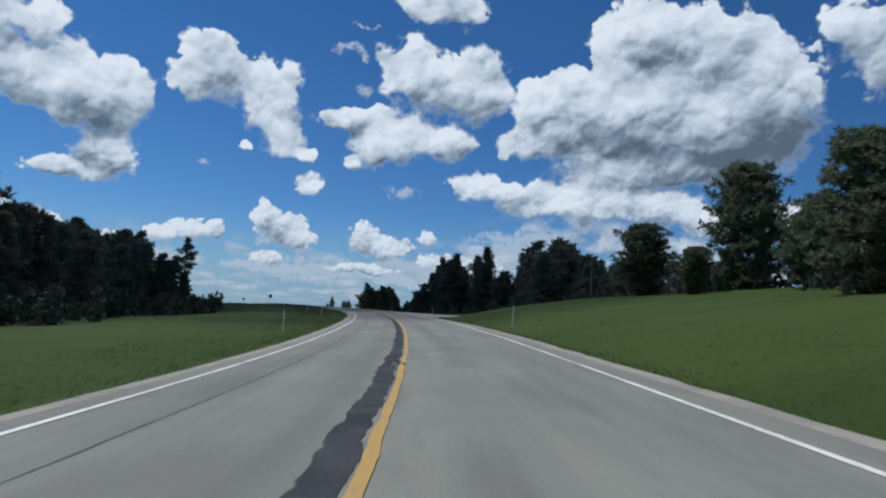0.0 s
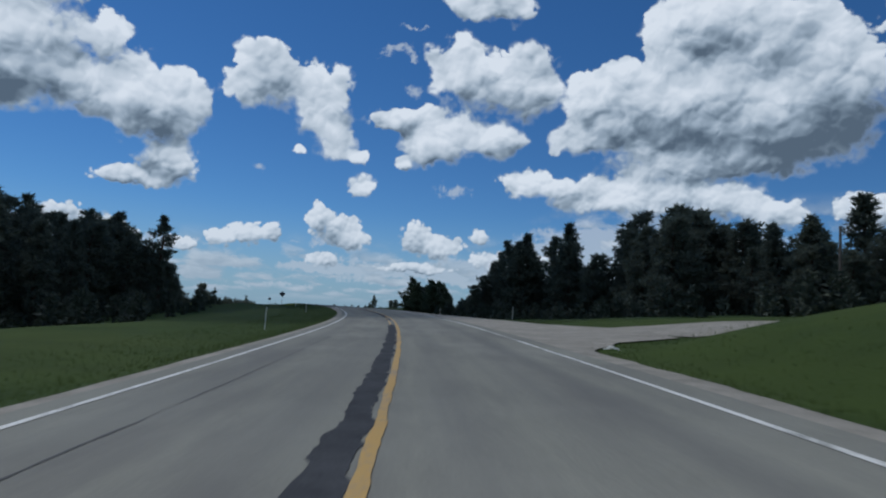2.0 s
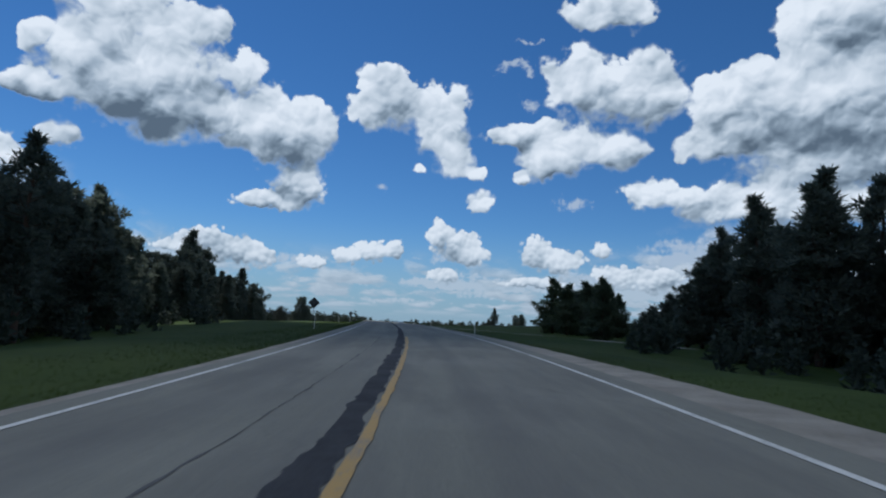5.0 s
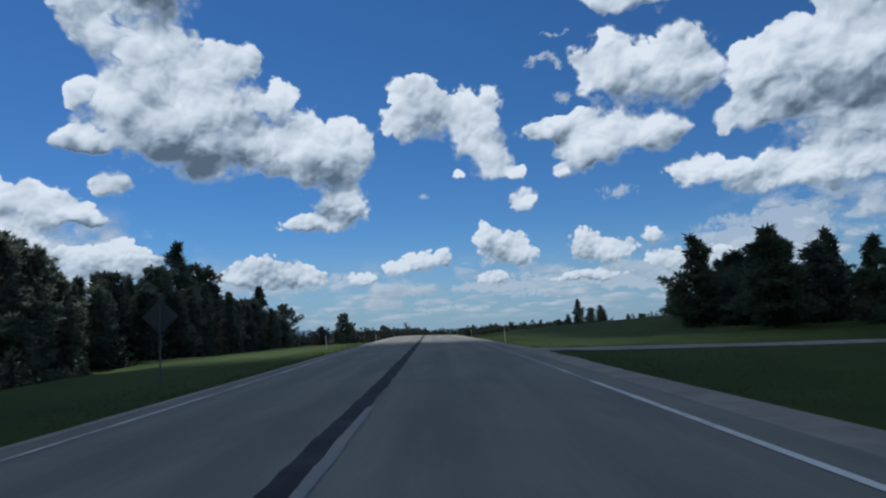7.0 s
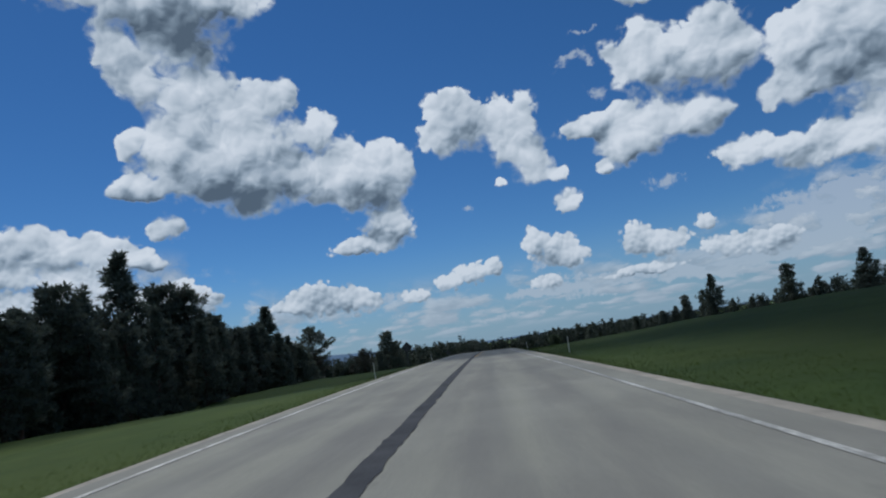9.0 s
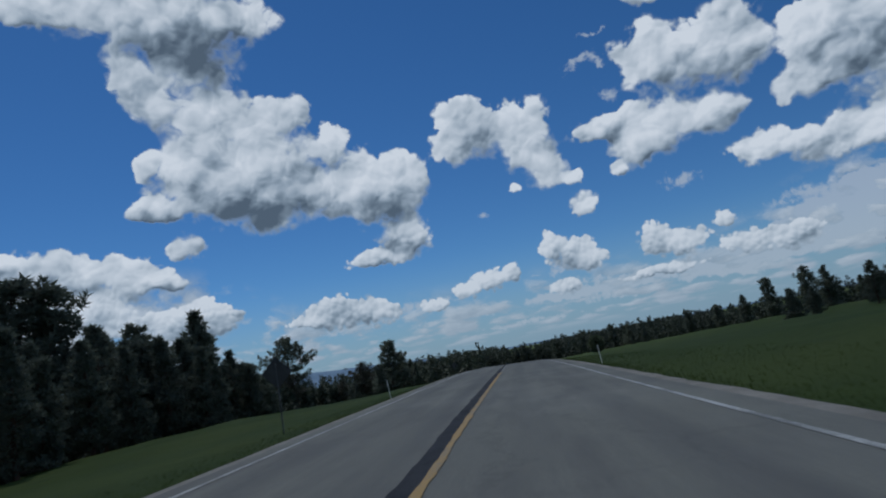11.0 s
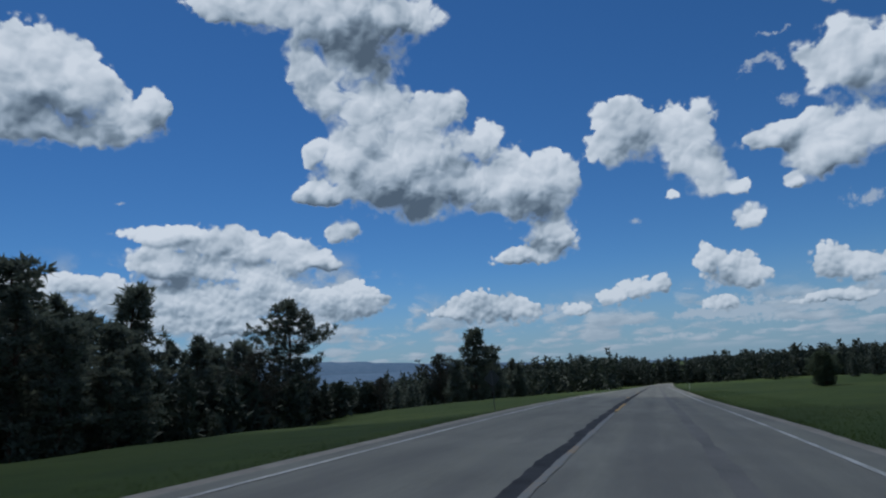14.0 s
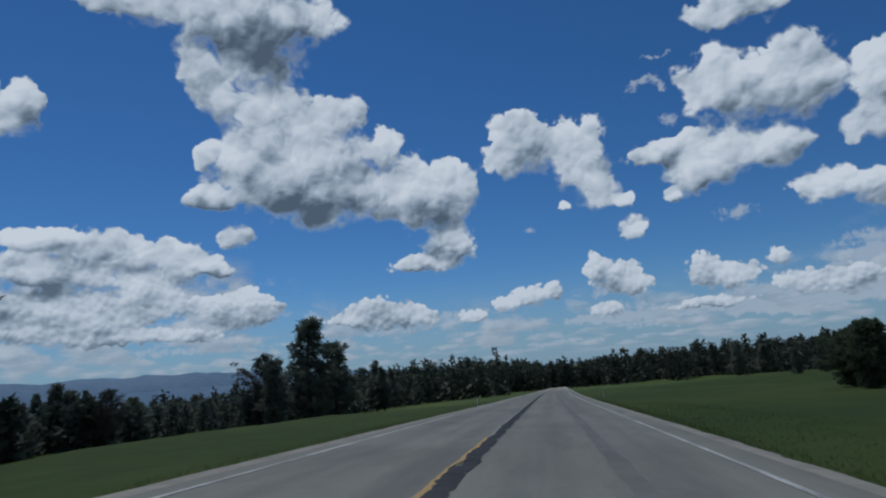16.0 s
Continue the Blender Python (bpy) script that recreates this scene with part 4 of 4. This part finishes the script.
tree('round', 209, 66.5, 13.4)
tree('cone', 210, 49.8, 20.6)
tree('tall', 210, -66, 14.8)
tree('tall', 210, -50.3, 14.6)
tree('open', 211, 58, 21.1)
tree('spire', 215, 50.5, 13.6)
tree('spire', 215, 60.3, 17)
tree('tall', 219, 55.4, 14.7)
tree('cone', 220, -60, 17.1)
tree('cone', 225, 51, 20.3)
tree('tall', 227, -56, 19.6)
tree('cone', 228, -68.8, 21.6)
tree('open', 229, -40, 11.6)
tree('round', 231, 43.6, 7.7)
tree('round', 231, -64, 18.3)
tree('cone', 232, 55.6, 20)
tree('round', 233, -53.1, 16.3)
tree('round', 235, 48, 10.8)
tree('pale', 235, 32, 8.1)
tree('tall', 236, -57.7, 18.6)
tree('round', 236, 61.7, 13.3)
tree('round', 237, 52.1, 15)
tree('tall', 239, -52, 20.7)
tree('round', 242, 66.4, 19)
tree('cone', 243, 56, 18.7)
tree('young', 244, 44, 3.9)
tree('cone', 244, -61.9, 15.3)
tree('spire', 244, -49.5, 15.7)
tree('round', 248, -53.3, 14.3)
tree('tall', 248, -62.6, 18.1)
tree('tall', 249, 57.5, 15.9)
tree('cone', 251, -66.3, 18.3)
tree('pale', 254, 42, 6.8)
tree('pale', 255, 32.7, 8.2)
tree('young', 256, 52.4, 6.2)
tree('round', 260, -66, 18.9)
tree('young', 261, 40.9, 7.2)
tree('young', 262, 55.8, 7.8)
tree('round', 263, 36, 7.7)
tree('round', 263, -59.9, 21)
tree('pale', 264, 44, 8.8)
tree('young', 270, 53.9, 3.3)
tree('cone', 272, -58, 23.6)
tree('young', 274, 56.9, 4.8)
tree('pale', 272, 42, 10.1)
tree('round', 277, -58.2, 20.4)
tree('round', 279, -64.5, 21.1)
tree('young', 281, 41.4, 6.5)
tree('pale', 290, 47, 9.4)
tree('cone', 284, -56, 16)
tree('young', 287, 53.6, 6.1)
tree('pale', 285, 38.5, 11.4)
tree('pale', 279, 47, 10.2)
tree('spire', 288, -58.5, 15.8)
tree('round', 290, 50, 10.3)
tree('cone', 290, -64.7, 21.1)
tree('pale', 291, 46, 9.1)
tree('round', 292, -58, 16)
tree('round', 294, -62.3, 18)
tree('young', 296, 46.9, 8.6)
tree('cone', 297, 52, 8.1)
tree('cone', 299, -66.5, 19.7)
tree('round', 300, -62, 16.6)
tree('cone', 302, 52, 10.6)
tree('cone', 303, -67.8, 17.5)
tree('young', 304, 59, 6.6)
tree('pale', 305, 44, 6.9)
tree('cone', 305, -60.6, 13.6)
tree('young', 307, 49, 9.2)
tree('cone', 313, -66, 15.5)
tree('round', 313, -58.3, 12)
tree('cone', 317, -60, 13.3)
tree('spire', 318, -65.3, 13.3)
tree('round', 325, -62, 15.5)
tree('spire', 327, -70, 15.4)
tree('round', 328, -57, 12.2)
tree('tall', 332, -58, 14)
tree('round', 334, -68, 16.6)
tree('spire', 344, -68, 16.3)
tree('round', 346, -62, 18.8)
tree('round', 346, -57.7, 12.8)
tree('tall', 348, -66, 16.7)
tree('cone', 353, -72, 16.4)
tree('cone', 354, -63.8, 18.2)
tree('cone', 354, -58.7, 10.4)
tree('tall', 358, -66.1, 11.1)
tree('tall', 359, -59.6, 15)
tree('cone', 363, 38.9, 6.9)
tree('cone', 364, -74, 18.3)
tree('tall', 365, -61.4, 10.1)
tree('spire', 370, -60, 16.9)
tree('cone', 375, -68.9, 28.8)
tree('round', 382, -65.9, 11.5)
tree('spire', 382, -56.6, 14.5)
tree('cone', 386, 41, 3.9)
tree('round', 388, -57.6, 11.1)
tree('tall', 389, -67.3, 16.4)
tree('spire', 392, -61, 14.1)
tree('cone', 401, -60, 14.2)
tree('cone', 406, 88.7, 10.6)
tree('cone', 409, 45, 3)
tree('cone', 409, -58.5, 13.3)
tree('round', 411, -78, 27.7)
tree('open', 413, -66, 18.5)
tree('round', 414, -74, 26)
tree('young', 414, 44, 3.2)
tree('tall', 421, -67.4, 8.2)
tree('cone', 422, 100, 4.1)
tree('spire', 423, -60, 15.8)
tree('cone', 425, -74, 19.9)
tree('round', 427, -66, 16)
tree('spire', 429, -56.3, 13.4)
tree('spire', 431, -70, 15.2)
tree('cone', 434, -62, 16)
tree('cone', 434, -56.6, 12.2)
tree('spire', 436, -72, 15.8)
tree('tall', 438, -67.7, 7.9)
tree('cone', 446, -64.4, 22.9)
tree('cone', 447, -80, 18.8)
tree('cone', 449, -88.4, 23.4)
tree('open', 450, -60, 14.1)
tree('spire', 450, -84, 20.7)
tree('round', 453, -57.2, 10.4)
tree('cone', 457, 70, 8.5)
tree('round', 457, -60.7, 11)
tree('round', 458, -80, 18.6)
tree('round', 459, -72, 19.7)
tree('tall', 459, -56.9, 7.3)
tree('tall', 461, -87.5, 25.5)
tree('round', 461, -64.2, 11.8)
tree('round', 464, -57.7, 8.5)
tree('round', 467, -64.2, 11.6)
tree('cone', 471, -78, 17.4)
tree('round', 476, 110, 5.7)
tree('cone', 476, -88, 13.9)
tree('tall', 477, 75, 10.6)
tree('round', 481, 95, 6.1)
tree('round', 482, -84, 16.4)
tree('round', 495, -87.9, 22.9)
tree('cone', 501, 100, 6.9)
tree('bare', 502, -66, 10)
tree('cone', 507, -83, 14.4)
tree('cone', 510, -92, 14.5)
tree('round', 514, 80, 11.7)
tree('spire', 515, -92, 12.6)
tree('round', 516, 121, 18)
tree('broad', 516, 27, 4.3)
tree('cone', 520, 100, 8)
tree('veteran', 524, -73, 22.6)
tree('broad', 522, 28, 4)
tree('spire', 528, -86, 12.8)
tree('round', 529, -95, 13.9)
tree('round', 531, -100, 15.7)
tree('round', 545, -99.8, 17)
tree('bare', 546, -62, 5.6)
tree('cone', 547, -105, 15.3)
tree('cone', 568, 90, 10.4)
tree('round', 593, -57.7, 10.5)
tree('cone', 595, -118, 7.8)
tree('round', 609, -125, 10.1)
tree('round', 609, -120, 8.1)
tree('round', 611, -57, 20.3)
tree('cone', 611, -130, 5.5)
tree('round', 613, 80, 8.8)
tree('cone', 614, -120, 8)
tree('cone', 615, 60, 6.4)
tree('cone', 617, 55, 3.6)
tree('bare', 618, -72, 13.2)
tree('round', 621, -54, 14.8)
tree('round', 638, 100, 9.1)
tree('round', 647, -130, 5.3)
tree('round', 658, 60, 5.2)
tree('round', 659, -62, 6.4)
tree('cone', 674, -56, 8.4)
tree('round', 679, -128, 4.4)
tree('cone', 679, -60, 10.7)
tree('spire', 680, 85, 6.1)
tree('cone', 712, 66, 5)
tree('round', 725, 70, 7.3)
tree('spire', 725, -66, 8)
tree('round', 749, -61, 4.7)
tree('cone', 787, 90, 7.7)
tree('round', 799, 70, 8.8)
tree('tall', 960, 62, 9.5)
tree('round', 976, 90, 4.5)
tree('cone', 1176, 85, 9.7)


far_wood("wood", 4, [(20, 250, -105, -66, 70, 14, 22), (250, 480, -120, -70, 110, 15, 24), (480, 640, -150, -70, 170, 8, 14)], "dense dark pine wood behind the first row of trees", 30, 9,
         lambda s: knots(s, (20, 9), (140, 11), (200, 13), (300, 13), (350, 11), (440, 12), (500, 8), (560, 4.5), (640, 3.5)))
far_wood("wood", 8, [(130, 250, 56, 110, 80, 12, 22), (255, 320, 50, 90, 30, 7, 11)], "dense dark pine wood behind the first row of trees", 30, 9,
         lambda s: knots(s, (130, 9), (165, 13), (190, 11), (215, 13), (250, 10), (290, 4), (320, 5)))
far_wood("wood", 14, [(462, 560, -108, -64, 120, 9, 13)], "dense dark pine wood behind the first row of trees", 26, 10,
         lambda s: knots(s, (460, 8), (520, 6.5), (560, 4.5)), mat=NEEDLE_DARK)
far_wood("undergrowth", 9, [(80, 470, -66, -54, 130, 2.5, 6), (130, 250, 44, 60, 60, 2.5, 6), (480, 640, -110, -60, 140, 2.5, 5), (36, 112, 27, 48, 80, 1.8, 4.4), (120, 215, 24, 44, 70, 2.0, 4.5), (30, 260, -54, -26, 130, 2.0, 4.5)], "dark young pines and brush at the edge of the wood", 12, 10, mat=NEEDLE_DARK)
far_wood("far_wood", 5, [(640, 760, 76, 150, 170, 8, 11), (760, 1300, 28, 170, 760, 14, 18), (850, 930, -32, 32, 120, 13, 18), (480, 660, 125, 220, 170, 9, 13), (300, 480, 140, 240, 110, 8, 12)], "dark pine wood along the far side of the meadow", 13, 9, mat=NEEDLE_DARK)
far_wood("far_wood", 6, [(640, 760, -150, -58, 130, 10, 15), (760, 1300, -170, -22, 620, 16, 23), (560, 900, -420, -130, 520, 9, 13), (300, 560, -300, -110, 260, 12, 17), (0, 300, -260, -100, 180, 12, 16)], "dark pine wood falling away towards the basin", 13, 9, mat=NEEDLE_DARK)

# ---- roadside things ----
def box(verts, faces, c, size, m=None):
    """Adds a box with slightly chamfered upright edges."""
    base = len(verts)
    x, y, z = size[0] / 2, size[1] / 2, size[2] / 2
    k = min(x, y) * 0.3
    ring = ((-x + k, -y), (x - k, -y), (x, -y + k), (x, y - k), (x - k, y), (-x + k, y), (-x, y - k), (-x, -y + k))
    for zz in (-z, z):
        for a, b in ring:
            p = Vector((a, b, zz))
            verts.append(tuple((m @ p if m else p) + Vector(c)))
    for i in range(8):
        j = (i + 1) % 8
        faces.append((base + i, base + j, base + 8 + j, base + 8 + i))
    faces.append(tuple(base + i for i in range(7, -1, -1)))
    faces.append(tuple(base + 8 + i for i in range(8)))


def delineator():
    top = new("delineator_post")
    v, f = [], []
    # a thin channel section, its tip slightly bevelled
    box(v, f, (0, 0, 0.60), (0.060, 0.016, 1.50))
    box(v, f, (-0.026, 0.016, 0.58), (0.010, 0.024, 1.46))
    box(v, f, (0.026, 0.016, 0.58), (0.010, 0.024, 1.46))
    part("post", v, f, POST_WHITE, top)
    v, f = [], []
    box(v, f, (0, -0.0115, 1.24), (0.048, 0.006, 0.15))
    part("reflector", v, f, REFLECTOR, top, "small pale reflector plate")
    for z in (1.19, 1.29):
        v, f = [], []
        tube(v, f, [Vector((0, -0.012, z)), Vector((0, -0.021, z))], [0.007, 0.006], 6)
        f.append(tuple(range(6, 12)))
        part("bolt", v, f, METAL, top)
    return tagged(top, "slim white plastic delineator post in the grass verge", "road post", group="delineator posts")


def stand(ob, s, d, lean=(0, 0), turn=0.0, first=False):
    h = float(np.interp(s, _s, _head))
    m = Matrix.Translation(ground(s, d, -0.06)) @ Matrix.Rotation(h + turn, 4, "Z") @ Euler((radians(lean[0]), radians(lean[1]), 0)).to_matrix().to_4x4()
    if first:
        ob.matrix_basis = m
        return ob
    return copy_thing(ob, m)


post = delineator()
stand(post, 42, -7.3, (0, -2), first=True)
stand(post, 44.4, 7.9, (1, 1))
stand(post, 95, -7.6, (-1, 1))
stand(post, 120, 13.5, (0, 2))
stand(post, 148, -8.0, (1, -1))
stand(post, 152, 11.9, (0, 3))
stand(post, 202, 7.6, (2, -3))
stand(post, 203, -8.0, (0, 1))
stand(post, 256, -8.7, (0, -4))
stand(post, 257.5, 7.9, (0, -2))
stand(post, 308, 8.0, (1, 1))
stand(post, 309, -8.5, (0, -1))
stand(post, 359.5, 7.2, (0, -3))
stand(post, 360, -8.5, (0, -3))
stand(post, 545, 8.0, (0, 1))
stand(post, 548, -8.4, (1, 0))


def lane_tab():
    """A short raised tab of worn plastic with a folded upright lip, stuck to the seal in pairs."""
    top = new("lane_marker")
    v, f = [], []
    box(v, f, (0, 0, 0.006), (0.10, 0.075, 0.012))
    part("base", v, f, REFLECTOR, top)
    v, f = [], []
    box(v, f, (0, 0.012, 0.030), (0.10, 0.012, 0.048))
    part("lip", v, f, TAB_YELLOW, top, "worn yellow upright lip")
    return tagged(top, "small worn yellow plastic lane marker on the tar seal", "lane marker", group="lane markers")


tab = lane_tab()
for i, (s, d) in enumerate(((14, -0.03), (14, 0.17), (254, -0.10), (254, 0.10), (367, -0.16), (470, -0.10))):
    h = float(np.interp(s, _s, _head))
    m = Matrix.Translation(ground(s, d, 0.021)) @ Matrix.Rotation(h, 4, "Z")
    if i:
        copy_thing(tab, m)
    else:
        tab.matrix_basis = m


def diamond_sign():
    top = new("warning_sign")
    v, f = [], []
    box(v, f, (0, 0, 1.55), (0.06, 0.045, 3.4))
    part("post", v, f, METAL, top)
    # rounded diamond plate with a thin folded rim
    outline, side, rad = [], 1.06, 0.07
    for k in range(4):
        a0 = math.pi / 4 + k * math.pi / 2
        c = Vector((math.cos(a0), 0, math.sin(a0))) * (side / 2 * math.sqrt(2) - rad * math.sqrt(2))
        for j in range(5):
            a = a0 - math.pi / 4 + j * math.pi / 8
            outline.append(c + Vector((math.cos(a), 0, math.sin(a))) * rad)
    spin = Matrix.Rotation(math.pi / 4, 3, "Y")
    outline = [spin @ p + Vector((0, 0, 2.80)) for p in outline]
    n = len(outline)
    v = [tuple(p + Vector((0, 0.034, 0))) for p in outline] + [tuple(p + Vector((0, 0.040, 0))) for p in outline]
    f = [tuple(range(n)), tuple(range(2 * n - 1, n - 1, -1))] + [(i, i + n, (i + 1) % n + n, (i + 1) % n) for i in range(n)]
    plate = part("plate", v, f, SIGN_BACK, top, "bare grey back of a diamond sign plate")
    v = [tuple(p * 0.995 + Vector((0, 0.0425, 2.80 * 0.005))) for p in outline]
    part("face", v, [tuple(range(n - 1, -1, -1))], SIGN_FACE, top, "yellow sheeting turned towards oncoming cars")
    for z in (2.48, 3.12):
        v, f = [], []
        box(v, f, (0, -0.026, z), (0.09, 0.008, 0.05))
        bracket = part("bracket", v, f, METAL, top)
        v, f = [], []
        tube(v, f, [Vector((0, -0.030, z)), Vector((0, -0.042, z))], [0.014, 0.012], 6)
        f.append(tuple(range(6, 12)))
        part("bolt", v, f, METAL, bracket)
    return tagged(top, "diamond warning sign seen from its dull grey back", "road sign", group="warning signs")


sign = diamond_sign()
stand(sign, 223, -10.2, (0, 0), first=True)
stand(sign, 341, -9.8, (0, 1))
stand(sign, 456, -11.8, (0, -1))

# tall wooden pole on the bank
pole = new("utility_pole")
v, f = [], []
line = [Vector((0.01 * math.sin(i * 0.9), 0, i * 0.95 - 0.6)) for i in range(10)]
tube(v, f, line, [0.17 - 0.007 * i for i in range(10)], 10)
f.append(tuple(range(len(v) - 10, len(v))))
part("shaft", v, f, POLE_WOOD, pole, smooth=False)
for z in (6.2, 7.1):
    v, f = [], []
    tube(v, f, [Vector((0.0, -0.12, z)), Vector((0.0, -0.20, z))], [0.02, 0.016], 6)
    part("bolt", v, f, METAL, pole)
pole.matrix_basis = Matrix.Translation(ground(106, 38.5)) @ Matrix.Rotation(0.3, 4, "Z")
tagged(pole, "bare weathered wooden utility pole among the pines", "pole")

# a pale scrap of litter by the junction
rng = random.Random(5)
v, f = [], []
for i in range(7):
    for j in range(5):
        v.append(((i - 3) * 0.07 + rng.uniform(-0.02, 0.02), (j - 2) * 0.06 + rng.uniform(-0.02, 0.02), 0.05 + 0.10 * math.exp(-((i - 3) ** 2 + (j - 2) ** 2) / 5) + rng.uniform(0, 0.05)))
for i in range(6):
    for j in range(4):
        q = i * 5 + j
        f.append((q, q + 5, q + 6, q + 1))
me = bpy.data.meshes.new("litter")
me.from_pydata(v, [], f)
me.materials.append(POST_WHITE)
scrap = new("litter", me)
scrap.modifiers.new("thick", "SOLIDIFY").thickness = 0.012
scrap.location = ground(72.5, 5.9, 0.0)
tagged(scrap, "crumpled pale scrap of litter on the gravel shoulder", "litter")


# ---- grass blades on the verges ----
def blades(seed, s0, s1, near, far, count, low, high, label):
    r = np.random.default_rng(seed)
    s = r.uniform(s0, s1, count)
    u = r.random(count) ** 1.5
    e = edge_right(s) if near > 0 else edge_left(s)
    d = e + (near + (far - near) * u if near > 0 else near + (far - near) * u)
    side = ((s > 78) & (s < 93) | (s > 219.5) & (s < 226.5)) & (d > 0)
    s, d = s[~side], d[~side]
    x, y = spot(s, d)
    z = land(s, d) - 0.07
    n = len(s)
    verts, faces = [], []
    k = 4
    h = r.uniform(low, high, (n, k))
    a = r.uniform(0, 6.28, (n, k))
    lean = r.uniform(0.15, 0.6, (n, k)) * h
    ox, oy = r.normal(0, 0.40, (n, k)), r.normal(0, 0.40, (n, k))
    w = r.uniform(0.005, 0.011, (n, k))
    bx, by, bz = x[:, None] + ox, y[:, None] + oy, np.repeat(z[:, None], k, 1)
    p0 = np.stack([bx - w * np.sin(a), by + w * np.cos(a), bz], -1)
    p1 = np.stack([bx + w * np.sin(a), by - w * np.cos(a), bz], -1)
    p2 = np.stack([bx + lean * np.cos(a), by + lean * np.sin(a), bz + h], -1)
    verts = np.stack([p0, p1, p2], 2).reshape(-1, 3)
    faces = np.arange(len(verts)).reshape(-1, 3)
    me = bpy.data.meshes.new("grass")
    me.from_pydata(verts.tolist(), [], faces.tolist())
    me.materials.append(BLADE)
    return tagged(new("grass", me), label, "grass", kind="stuff")


blades(1, -4, 520, 0.25, 7, 30000, 0.04, 0.12, "green roadside grass along the gravel shoulder")
blades(2, -4, 520, -0.10, -7, 30000, 0.04, 0.12, "green roadside grass along the gravel shoulder")
